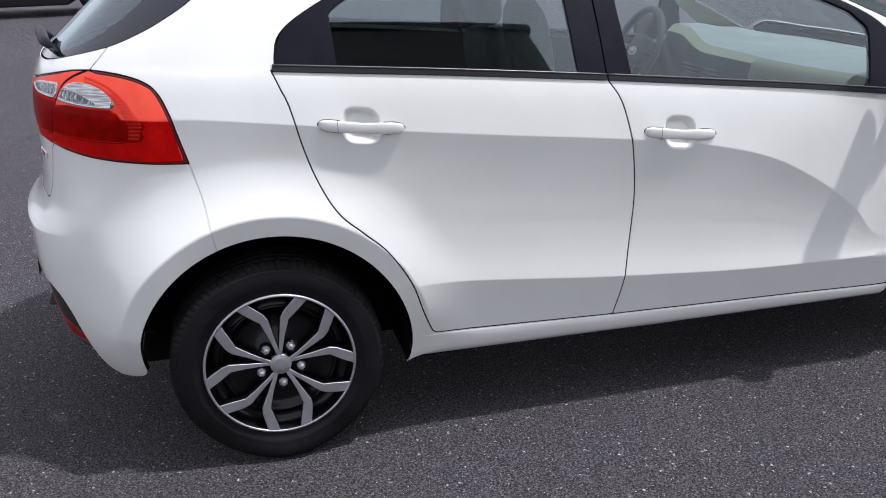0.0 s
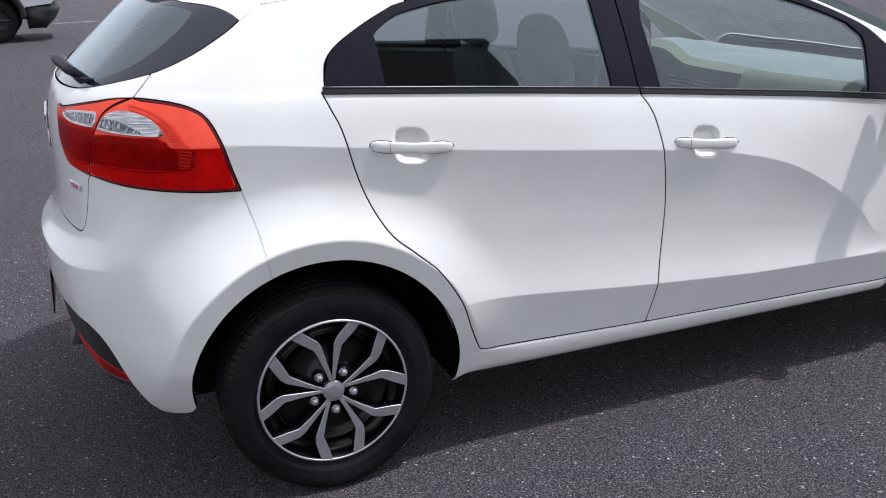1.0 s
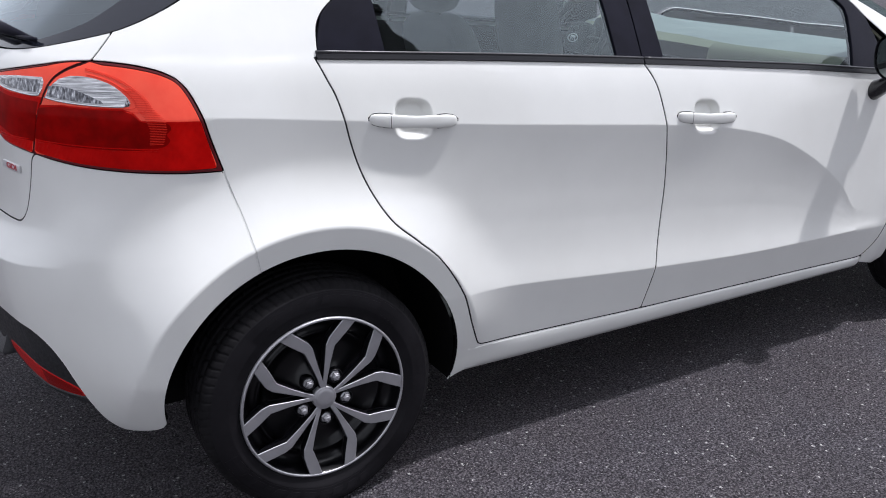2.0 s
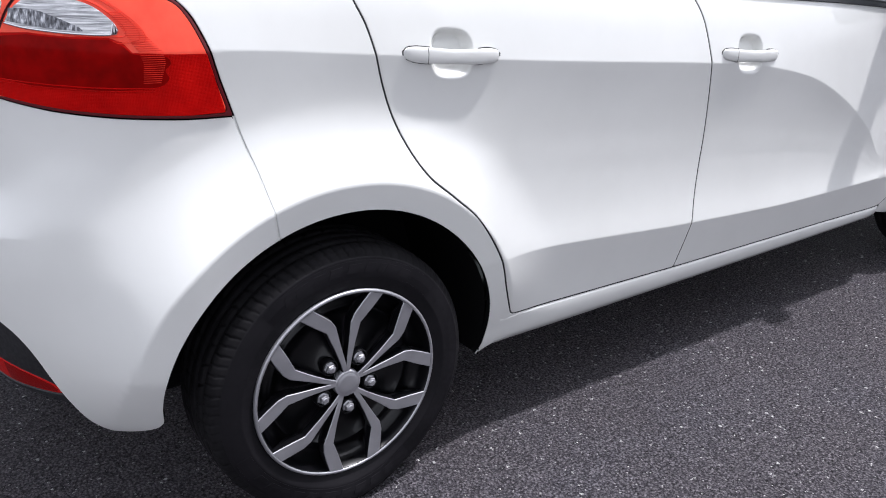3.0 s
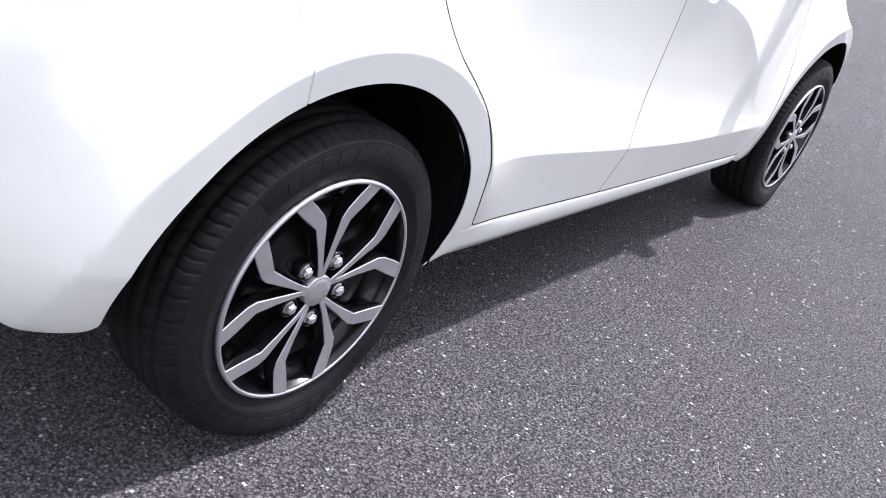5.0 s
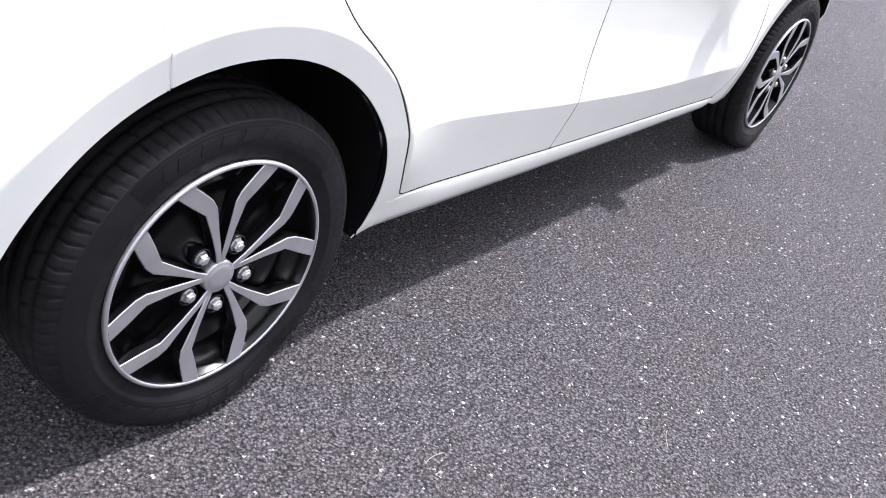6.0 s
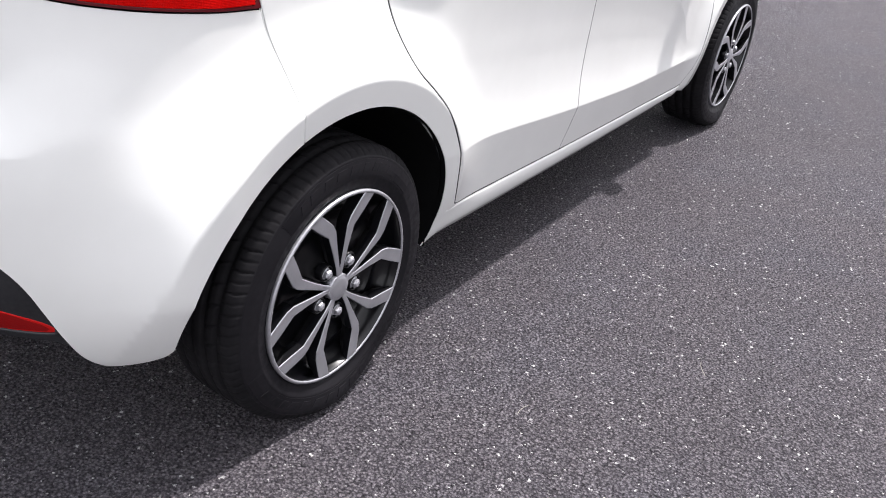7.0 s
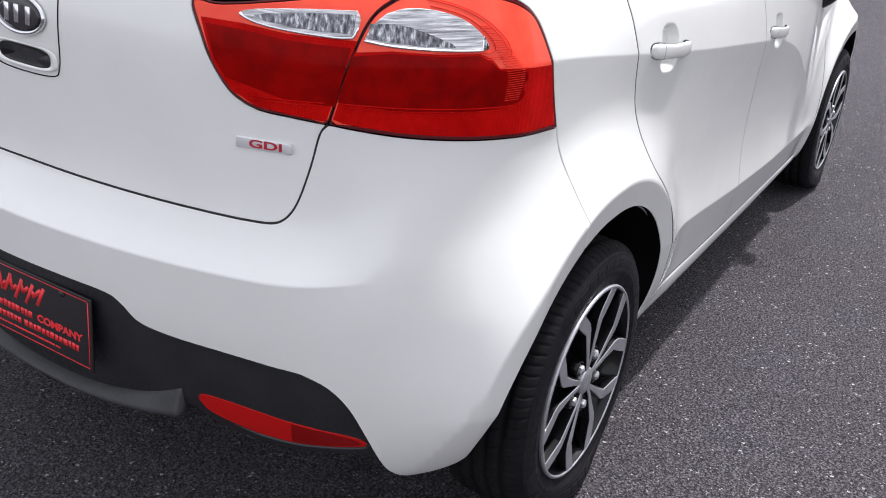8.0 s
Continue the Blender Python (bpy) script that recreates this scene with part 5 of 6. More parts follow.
def wheel(x, turn, mirrored):
    m = pose(x, 0.0, HUB_Z) @ (pose(0, 0.757, 0, 0, 0, 180) if mirrored else pose(0, -0.757, 0)) @ pose(0, 0, 0, 0, turn, 0)
    tyre = part_of("wheel", tyre_mesh(turn), RUBBER, car, "black tyre with a silver and black spoked wheel cover")
    tyre.matrix_local = m
    tagged(tyre)
    face = Matrix.Translation((0, -0.086, 0)) @ Matrix.Diagonal((1.015, 1, 1.015, 1))

    def on(name, me, mat, at=Matrix()):
        ob = part_of(name, me, mat, tyre, smooth=name not in ("spoke", "wheel_bolt"))
        ob.matrix_local = face @ at
        return ob
    on("wheel_cover", COVER, COVER_BLACK)
    on("steel_wheel", DISC, STEEL)
    on("rim_ring", RING, SILVER)
    on("hub_cap", HUB, SILVER)
    for k in range(5):
        a = pose(0, 0, 0, 0, 72 * k, 0)
        on("wheel_bolt", BOLT, None, a @ Matrix.Translation((0.0590, -0.003, 0)))
        on("bolt_cup", CUP, COVER_BLACK, a @ Matrix.Translation((0.0590, 0.003, 0)))
        for me in SPOKES:
            on("spoke", me, None, a)
    # low plateaus on the sidewall, with raised marks as plain slanted blocks
    def sidewall(name, a0, a1, r0, r1, out, lean):
        bm, rows = bmesh.new(), []
        for a in np.linspace(a0, a1, max(3, int(abs(a1 - a0) / 1.6))):
            rows.append([polar(r, radians(a) + lean * (0.262 - r), y) for r, y in ((r0 - 0.0010, -0.0870), (r0, -wall(r0) - out), ((r0 + r1) / 2, -wall((r0 + r1) / 2) - out), (r1, -wall(r1) - out), (r1 + 0.0010, -0.0830))])
        loft(bm, rows, caps=True, closed=False)
        bmesh.ops.recalc_face_normals(bm, faces=bm.faces)
        loaded(bm, turn)
        part(name, bm, RUBBER if name == "sidewall_mark" else SIDEWALL, tyre, smooth=False)

    def wall(r):
        return float(np.interp(r, [0.214, 0.224, 0.240, 0.246, 0.258, 0.270, 0.282], [0.0865, 0.0915, 0.0945, 0.0952, 0.0948, 0.0932, 0.0905]))
    for a0, a1, sizes in ((146, 54, (6, 9, 8, 9, 9, 7, 4, 8, 9)), (318, 216, (8, 9, 9, 7, 10, 8, 9, 5, 9, 8))):
        sidewall("sidewall_plateau", a0, a1, 0.2470, 0.2795, 0.0008, 0.0)
        a = a0 - 10.0
        for deg in sizes:
            sidewall("sidewall_mark", a, a - deg * 0.66, 0.2545, 0.2725, 0.0015, 1.6)
            a -= deg
    return tyre


wheels = [wheel(0.0, 15.0, False), wheel(WHEELBASE, 51.0, False), wheel(0.0, 10.0, True), wheel(WHEELBASE, 40.0, True)]

# wheel wells
for xa in (0.0, WHEELBASE):
    for m in (1, -1):
        bm = bmesh.new()
        rings = []
        ts = np.linspace(-0.17, math.pi - 0.05, 44)
        lip_pts = wrap(xa + ARCH_R * np.cos(ts), AXLE_Z + ARCH_R * np.sin(np.clip(ts, 0, math.pi)))
        for deep_in, grow in ((0.014, 0.003), (0.05, 0.016), (0.33, 0.016)):
            r = ARCH_R - 0.004 + grow * np.clip(3 * np.sin(ts) - 0.7, 0, 1)
            rings.append([(xa + q * math.cos(t), m * (p[1] + deep_in if deep_in < 0.3 else -0.52), AXLE_Z + q * math.sin(t)) for t, p, q in zip(ts, lip_pts, r)])
        loft(bm, rings, caps=False, closed=False)
        bm.faces.new([bm.verts.new(q) for q in rings[-1]])
        part("wheel_arch_liner", bm, GAP, car, "black plastic wheel arch liner")
bm = bmesh.new()
box(bm, (-0.40, -0.50, 0.20), (3.05, 0.50, 0.27), 0.02)
box(bm, (0.42, -0.74, 0.21), (2.12, 0.74, 0.27), 0.02)
part("underbody", bm, GAP, car)

# ---- things fixed to the doors and the gate ----
def seat_on(s, z, lift=0.0):
    """A frame on the skin: x along the panel to the car's right, y up, z out."""
    p = wrap(np.array([s]), np.array([z]))
    n = Vector(normal(p)[0])
    up = (Vector((0, 0, 1)) - n * n.z).normalized()
    side_way = up.cross(n).normalized()
    return Matrix((side_way, up, n)).transposed().to_4x4(), Vector(p[0]) + n * lift


def placed(s, z, lift=0.0):
    r, p = seat_on(s, z, lift)
    return Matrix.Translation(p) @ r


def oval(rx, ry, n=40):
    return [(rx * math.cos(2 * math.pi * k / n), ry * math.sin(2 * math.pi * k / n)) for k in range(n)]


def handle(mirrored, hx, hz, parent):
    """A pull handle: a bowed bar with rounded ends over a finger cup."""
    bm, rings = bmesh.new(), []
    L = 0.118
    for t in np.linspace(-1, 1, 33):
        x = hx + L * t
        z = hz - 0.11 * (x - hx) - 0.004 * (1 - t * t)
        base = side(np.array([x]), np.array([z]))[0] + dents(np.array([x]), np.array([z]))[0]
        end = math.sqrt(max(0.0, 1 - t ** 6))
        tall = 0.0162 * (0.16 + 0.84 * end) * (1.12 - 0.22 * (1 - abs(t)))
        out = 0.003 + 0.0125 * end * (0.86 + 0.14 * (1 - t * t))
        thick = out if abs(t) > 0.62 else 0.010
        ring = []
        for a in np.linspace(0, 2 * math.pi, 16, endpoint=False):
            c, s2 = math.cos(a), math.sin(a)
            yy = out - thick / 2 + thick / 2 * math.copysign(abs(c) ** 0.7, c)
            ring.append((x, -(float(base) - 0.003 + yy), z + tall * math.copysign(abs(s2) ** 0.8, s2)))
        rings.append(ring)
    if mirrored:
        rings = [[(x, -y, z) for x, y, z in r] for r in rings]
    loft(bm, rings)
    bmesh.ops.recalc_face_normals(bm, faces=bm.faces)
    ob = part("door_handle", bm, PAINT, parent, "white painted pull handle")
    # dark gaskets under both ends
    for lo, hi in ((0, 9), (24, 33)):
        bm = bmesh.new()
        seal = []
        for r in rings[lo:hi]:
            c = sum((Vector(p) for p in r), Vector()) / len(r)
            base_y = max(abs(p[1]) for p in r) - (max(abs(p[1]) for p in r) - min(abs(p[1]) for p in r))
            sgn = 1 if c.y > 0 else -1
            seal.append([(c.x + (p[0] - c.x), sgn * (base_y + 0.0005 + 0.0030 * (abs(p[1]) > abs(c.y))), c.z + (p[2] - c.z) * 1.04 + (0.0008 if p[2] > c.z else -0.0008)) for p in r])
        shift = -0.0016 if lo == 0 else 0.0016
        k = 0 if lo == 0 else -1
        seal[k] = [(x + shift, y, z) for x, y, z in seal[k]]
        loft(bm, seal)
        bmesh.ops.recalc_face_normals(bm, faces=bm.faces)
        part("handle_gasket", bm, SEAL, parent)
    # joint of the lock cover
    bm = bmesh.new()
    k = 7
    ring = [Vector(p) for p in rings[k]]
    c = sum(ring, Vector()) / len(ring)
    loft(bm, [[c + (p - c) * 1.012 + Vector((-0.0007, 0, 0)) for p in ring], [c + (p - c) * 1.012 + Vector((0.0007, 0, 0)) for p in ring]])
    part("handle_joint", bm, SEAL, parent)
    return ob


for doors, (hx, hz) in ((rear_door, HANDLES[0]), (front_door, HANDLES[1])):
    for d, mirrored in zip(doors, (False, True)):
        handle(mirrored, hx, hz, d)


def wing_mirror(mirrored, door):
    """A door mirror: foot, rounded shell, mirror glass facing rearwards."""
    k = -1 if mirrored else 1
    bm, rings = bmesh.new(), []
    for t in np.linspace(0, 1, 8):
        p = Vector((2.010 + 0.01 * t, -(0.785 + 0.08 * t), 0.868 + 0.055 * t ** 1.5))
        rx, rz = 0.040 - 0.004 * t, 0.038 - 0.012 * t
        rings.append([(p.x + rx * math.cos(a), k * p.y, p.z + rz * math.sin(a)) for a in np.linspace(0, 2 * math.pi, 14, endpoint=False)])
    loft(bm, rings)
    bmesh.ops.recalc_face_normals(bm, faces=bm.faces)
    foot = part("wing_mirror", bm, GLOSS_BLACK, car, "glossy black door mirror")
    bm, rings = bmesh.new(), []
    for t in np.linspace(0, 1, 12):
        e = math.sqrt(max(0.02, 1 - t * t * 0.97))
        x = 1.953 + 0.105 * t
        rings.append([(x, k * (-0.905 + 0.082 * e * math.copysign(abs(math.cos(a)) ** 0.75, math.cos(a)) - 0.01 * t), 0.990 + 0.070 * e * math.copysign(abs(math.sin(a)) ** 0.7, math.sin(a)) + 0.012 * math.cos(a)) for a in np.linspace(0, 2 * math.pi, 32, endpoint=False)])
    loft(bm, rings, caps=False)
    bm.faces.new([bm.verts.new(p) for p in rings[-1]])
    bmesh.ops.recalc_face_normals(bm, faces=bm.faces)
    part("mirror_shell", bm, GLOSS_BLACK, foot)
    bm = bmesh.new()
    c = Vector((1.959, k * -0.905, 0.990))
    f = [c + (Vector(p) - c) * 0.94 for p in rings[0]]
    loft(bm, [[(1.965, p.y, p.z) for p in f], [(1.961, p.y, p.z) for p in f]])
    bmesh.ops.recalc_face_normals(bm, faces=bm.faces)
    part("mirror_glass", bm, MIRROR, foot, "mirror glass", smooth=False)


# dim and faintly green: dark foliage it would reflect is put into the colour
MIRROR = material("mirror_glass", (0.26, 0.29, 0.28), 0.02, 1.0)
wing_mirror(False, front_door[0])
wing_mirror(True, front_door[1])

# oval emblem with plain bars, in a moulded field with the gate's grip below it
field = spline([(S_MID - 0.092, 1.075), (S_MID - 0.092, 0.985), (S_MID - 0.088, 0.95), (S_MID - 0.072, 0.933), (S_MID, 0.929), (S_MID + 0.072, 0.933), (S_MID + 0.088, 0.95), (S_MID + 0.092, 0.985), (S_MID + 0.092, 1.075)])
P = wrap(field[:, 0], field[:, 1])
P = P + normal(P) * 0.0006
bm = bmesh.new()
tube(bm, [Vector(p) for p in P], 0.0011, 6)
part("field_joint", bm, GAP, tailgate)
grip = np.array([(S_MID + 0.078 * math.copysign(abs(math.cos(a)) ** 0.5, math.cos(a)), 0.958 + 0.019 * math.copysign(abs(math.sin(a)) ** 0.6, math.sin(a))) for a in np.linspace(0, 2 * math.pi, 60, endpoint=False)])
P = wrap(grip[:, 0], grip[:, 1])
N = normal(P)
bm = bmesh.new()
mid_p = P.mean(0)
loft(bm, [[Vector(mid_p + (p - mid_p) * 1.10 + n * 0.001) for p, n in zip(P, N)], [Vector(mid_p + (p - mid_p) * 1.04 + n * 0.0045) for p, n in zip(P, N)], [Vector(mid_p + (p - mid_p) * 0.96 + n * 0.003) for p, n in zip(P, N)], [Vector(mid_p + (p - mid_p) * 0.86 + n * 0.0012) for p, n in zip(P, N)]], caps=False)
part("gate_grip", bm, PAINT, tailgate, "white moulded grip, a dark patch for its hollow's shade")
# no recess is cut: a flat dark patch stands for the hollow's shade
bm = bmesh.new()
loft(bm, [[Vector(mid_p + (p - mid_p) * f + n * 0.0014) for p, n in zip(P, N)] for f in (0.90, 0.6, 0.2)])
part("grip_shade", bm, PLASTIC, tailgate)

em = placed(S_MID, 1.026, 0.004)
bm = bmesh.new()
loft(bm, [[(x, y, z) for x, y in oval(rx, ry)] for rx, ry, z in ((0.0660, 0.0345, -0.004), (0.0660, 0.0345, 0.001), (0.0635, 0.0320, 0.0035), (0.0600, 0.0290, 0.0025), (0.0590, 0.0280, 0.0008))])
emblem = part("emblem", bm, CHROME, car, "chrome oval emblem on a dark field")
emblem.matrix_local = em
bm = bmesh.new()
loft(bm, [[(x, y, 0.0010) for x, y in oval(0.0595, 0.0285)], [(x, y, 0.0018) for x, y in oval(0.050, 0.022)]])
part("emblem_field", bm, GLOSS_BLACK, emblem)
for x in (-0.030, -0.004, 0.026):
    bm = bmesh.new()
    box(bm, (x - 0.006, -0.015, 0.0012), (x + 0.006, 0.015, 0.0036), 0.001)
    part("emblem_bar", bm, CHROME, emblem)

# small trim badge
bd = placed(-0.838, 0.8935, 0.002)
bm = bmesh.new()
box(bm, (-0.047, -0.0085, -0.003), (0.047, 0.0085, 0.0012), 0.0014)
badge = part("trim_badge", bm, BADGE, car, "satin silver badge with red letters")
badge.matrix_local = bd
def lettering(text, size, mat, parent, m, bold=0.0):
    cu = bpy.data.curves.new("text", "FONT")
    cu.body, cu.size, cu.extrude, cu.offset, cu.align_x, cu.align_y = text, size, 0.0005, bold, "CENTER", "CENTER"
    tmp = bpy.data.objects.new("text", cu)
    scene.collection.objects.link(tmp)
    me = bpy.data.meshes.new_from_object(tmp.evaluated_get(bpy.context.evaluated_depsgraph_get()))
    bpy.data.objects.remove(tmp)
    ob = part_of("lettering", me, mat, parent, smooth=False)
    ob.matrix_local = m
    return ob


lettering("GDI", 0.0175, BADGE_RED, badge, Matrix.Translation((0.004, 0, 0.0016)) @ Matrix.Diagonal((1.9, 1, 1, 1)), 0.0004)

# plate below the gate: black with red lines of print that cannot be read
pl_m = Matrix.Translation((-0.712, 0, 0.494)) @ Matrix(((0, 0, -1, 0), (-1, 0, 0, 0), (0, 1, 0, 0), (0, 0, 0, 1))) @ pose(0, 0, 0, -4)
bm = bmesh.new()
box(bm, (-0.152, -0.076, -0.003), (0.152, 0.076, 0.001), 0.0012)
plate = part("number_plate", bm, PLATE_BLACK, car, "black dealer plate with red print")
plate.matrix_local = pl_m @ Matrix.Translation((0, 0.006, 0)) @ Matrix.Diagonal((1.24, 0.95, 1, 1))
for lo, hi in (((-0.146, 0.0685), (0.146, 0.070)), ((-0.146, -0.070), (0.146, -0.0685)), ((-0.146, -0.070), (-0.1445, 0.070)), ((0.1445, -0.070), (0.146, 0.070))):
    bm = bmesh.new()
    box(bm, (*lo, 0.001), (*hi, 0.0016))
    part("plate_border", bm, PLATE_RED, plate)
rng = random.Random(5)
for k in range(13):
    x, tall = -0.062 + 0.0085 * k, 0.018 + 0.010 * math.sin(2.3 * k) + 0.006 * (k % 3 == 0)
    bm = bmesh.new()
    box(bm, (-0.0034, -tall * 0.75, 0.001), (0.0034, tall * 0.75, 0.0016))
    bmesh.ops.transform(bm, matrix=pose(x, 0.034 + 0.004 * math.cos(1.7 * k), 0, 0, 0, (-22, 8, -40)[k % 3]), verts=list(bm.verts))
    part("print_bar", bm, PLATE_RED, plate)
for y, tall, x0, x1 in ((-0.0135, 0.0155, -0.128, 0.018), (-0.037, 0.0140, -0.124, 0.122), (-0.0555, 0.0045, -0.09, 0.08)):
    x = x0
    while x < x1:
        w = tall * rng.uniform(0.42, 0.66)
        bm = bmesh.new()
        box(bm, (x, y - tall * rng.uniform(0.42, 0.5), 0.001), (min(x + w, x1), y + tall * rng.uniform(0.40, 0.5), 0.0016))
        part("print_bar", bm, PLATE_RED, plate)
        x += w * 1.28 if rng.random() > 0.10 else w * 1.9
lettering("COMPANY", 0.0215, PLATE_RED, plate, Matrix.Translation((0.080, -0.0135, 0.0012)) @ Matrix.Diagonal((0.96, 1, 1, 1)), 0.0007)
for x in (-0.09, 0.09):
    bm = bmesh.new()
    loft(bm, [[(x + px, 0.063 + py, z) for px, py in oval(0.006, 0.006, 12)] for z in (0.001, 0.003)])
    part("plate_screw", bm, STEEL, plate)

# rear wiper
wp = wrap(np.array([S_MID + 0.09, S_MID + 0.20, S_MID + 0.36, S_MID + 0.56]), np.array([1.174, 1.178, 1.175, 1.171]))
wn = normal(wp)
bm = bmesh.new()
lift = (0.042, 0.036, 0.022, 0.007)
tube(bm, [Vector(p + n * l) for p, n, l in zip(wp, wn, lift)], [0.006, 0.016, 0.015, 0.005], 8)
tube(bm, [Vector(wp[1]), Vector(wp[1] + wn[1] * 0.034)], [0.016, 0.012], 12)
wiper = part("rear_wiper", bm, TRIM, car, "black rear wiper arm")
bs = np.linspace(S_MID + 0.24, S_MID + 0.57, 14)
bp = wrap(bs, np.interp(bs - S_MID, [0.18, 0.36, 0.56], [1.178, 1.175, 1.171]))
bn = normal(bp)
bm = bmesh.new()
tube(bm, [Vector(p + n * 0.008) for p, n in zip(bp, bn)], 0.006, 6)
part("wiper_blade", bm, TRIM, wiper)

# roof spoiler over the rear window
bm, rings = bmesh.new(), []
for y in np.linspace(-0.545, 0.545, 33):
    e = (y / 0.575) ** 2
    xa, xb = -0.255 + 0.16 * e ** 1.6, -0.345 + 0.150 * e ** 1.6
    za = float(over(np.array([xa]), np.array([y]))[0, 2])
    zb = za - 0.010 - 0.034 * e ** 3
    rings.append([(xa + 0.03, y, za - 0.002), (xa, y, za + 0.0015), ((xa + xb) / 2, y, (za + zb) / 2 + 0.006), (xb + 0.006, y, zb + 0.001), (xb, y, zb - 0.005), (xb + 0.008, y, zb - 0.010), ((xa + xb) / 2, y, (za + zb) / 2 - 0.014), (xa + 0.02, y, za - 0.014)])
loft(bm, rings)
bmesh.ops.recalc_face_normals(bm, faces=bm.faces)
part("roof_spoiler", bm, PAINT, car, "white roof spoiler")

# ---- cabin ----
def cushion(bm, c, size, r=0.35, turn=0.0):
    """A padded block with rounded edges, leaning back by turn degrees."""
    m = Matrix.Translation(c) @ pose(0, 0, 0, 0, turn, 0)
    n, k = 20, 24
    vs = []
    for i in range(n + 1):
        f = math.pi * (i / n - 0.5)
        for j in range(k):
            a = 2 * math.pi * j / k
            d = Vector((math.cos(f) * math.cos(a), math.cos(f) * math.sin(a), math.sin(f)))
            p = Vector(math.copysign(abs(v) ** r, v) for v in d)
            vs.append(bm.verts.new(m @ Vector((p.x * size[0] / 2, p.y * size[1] / 2, p.z * size[2] / 2))))
    for i in range(n):
        for j in range(k):
            a, b = vs[i * k + j], vs[i * k + (j + 1) % k]
            c2, d2 = vs[(i + 1) * k + (j + 1) % k], vs[(i + 1) * k + j]
            bm.faces.new((a, b, c2, d2))
    bmesh.ops.remove_doubles(bm, verts=bm.verts, dist=1e-5)
    return bm


def front_seat(y, raised):
    """A front seat, its headrest pushed right down or raised on its posts."""
    bm = bmesh.new()
    cushion(bm, (1.05, y, 0.815) if raised else (0.985, y, 0.745), (0.13, 0.46 if raised else 0.42, 0.55), 0.45, -14)
    back_rest = part("front_seat", bm, FABRIC, car, "dark grey fabric front seat")
    bm = bmesh.new()
    cushion(bm, (1.27, y, 0.53), (0.50, 0.48, 0.15), 0.45, 6)
    part("seat_cushion", bm, FABRIC, back_rest)
    bm = bmesh.new()
    if raised:
        cushion(bm, (0.972, y, 1.195), (0.11, 0.32, 0.215), 0.62, -10)
    else:
        cushion(bm, (0.918, y, 1.087), (0.11, 0.285, 0.335), 0.72, -10)
    part("headrest", bm, FABRIC, back_rest)
    for d in (-0.055, 0.055):
        bm = bmesh.new()
        tube(bm, [(0.995, y + d, 1.02), (0.975, y + d, 1.14)] if raised else [(0.965, y + d, 0.95), (0.950, y + d, 1.06)], 0.006, 8)
        part("headrest_post", bm, POST, back_rest)


front_seat(-0.36, False)
front_seat(0.36, True)
bm = bmesh.new()
cushion(bm, (0.26, 0, 0.90), (0.14, 1.20, 0.34), 0.35, -18)
bench = part("rear_bench", bm, FABRIC, car, "dark grey fabric rear bench")
bm = bmesh.new()
cushion(bm, (0.50, 0, 0.60), (0.50, 0.98, 0.22), 0.35, 5)
part("seat_cushion", bm, FABRIC, bench)
for y in (-0.38, 0.38):
    bm = bmesh.new()
    cushion(bm, (0.17, y, 1.055), (0.08, 0.24, 0.11), 0.5, -12)
    part("headrest", bm, FABRIC, bench)
bm = bmesh.new()
box(bm, (-0.45, -0.50, 0.30), (2.5, 0.50, 0.36), 0.02)
box(bm, (0.43, -0.70, 0.302), (2.10, 0.70, 0.358), 0.02)
box(bm, (2.46, -0.66, 0.30), (2.52, 0.66, 0.93), 0.02)
part("cabin_floor", bm, CARPET, car)

# dashboard: pale top and passenger side, dark centre and driver's side, a pale edge between
def dash_rows(y0, y1, lo, hi, n):
    rows = []
    for y in np.linspace(y0, y1, n):
        hood = math.exp(-((y - 0.36) / 0.19) ** 4)
        bulge = math.exp(-((y - 0.02) / 0.20) ** 4)
        f = 0.08 * (y / 0.7) ** 2
        prof = [(2.10, y, 0.55), (1.98 - 0.06 * bulge, y, 0.62), (1.90 + f - 0.10 * bulge, y, 0.78), (1.87 + f - 0.08 * bulge - 0.06 * hood, y, 0.905 + 0.05 * hood), (1.875 + f - 0.06 * bulge - 0.06 * hood, y, 0.950 + 0.065 * hood + 0.015 * bulge), (1.90 + f - 0.05 * bulge - 0.05 * hood, y, 0.972 + 0.072 * hood + 0.018 * bulge), (1.99 + f - 0.02 * hood, y, 0.985 + 0.055 * hood + 0.014 * bulge), (2.12 + f * 0.8, y, 0.990 + 0.015 * hood), (2.30 + f * 0.5, y, 0.980), (2.50 - 0.12 * (y / 0.7) ** 4, y, 0.955)]
        rows.append(prof[lo:hi])
    return rows


def dash_part(name, rows, mat, parent, label=""):
    bm = bmesh.new()
    loft(bm, rows, closed=False, caps=False)
    bmesh.ops.recalc_face_normals(bm, faces=bm.faces)
    return part(name, bm, mat, parent, label)


dash = dash_part("dashboard", dash_rows(-0.70, 0.70, 5, 10, 45), DASH_TOP, car, "pale grey dashboard with a dark centre console")
dash_part("passenger_panel", dash_rows(-0.70, -0.19, 0, 6, 20), DASH_BEIGE, dash, "pale beige dashboard panel")
console = dash_part("centre_console", dash_rows(-0.19, 0.70, 0, 5, 32), DASH_DARK, dash, "dark grey centre console")
dash_part("dash_edge", dash_rows(-0.19, 0.70, 4, 6, 32), DASH_BEIGE, dash, "pale beige edge")
for y0 in (-0.150, 0.015):
    for k in range(4):
        bm = bmesh.new()
        box(bm, (1.752, y0, 0.868 + 0.016 * k), (1.775, y0 + 0.125, 0.873 + 0.016 * k), 0.001)
        part("vent_slat", bm, TRIM, console)
bm = bmesh.new()
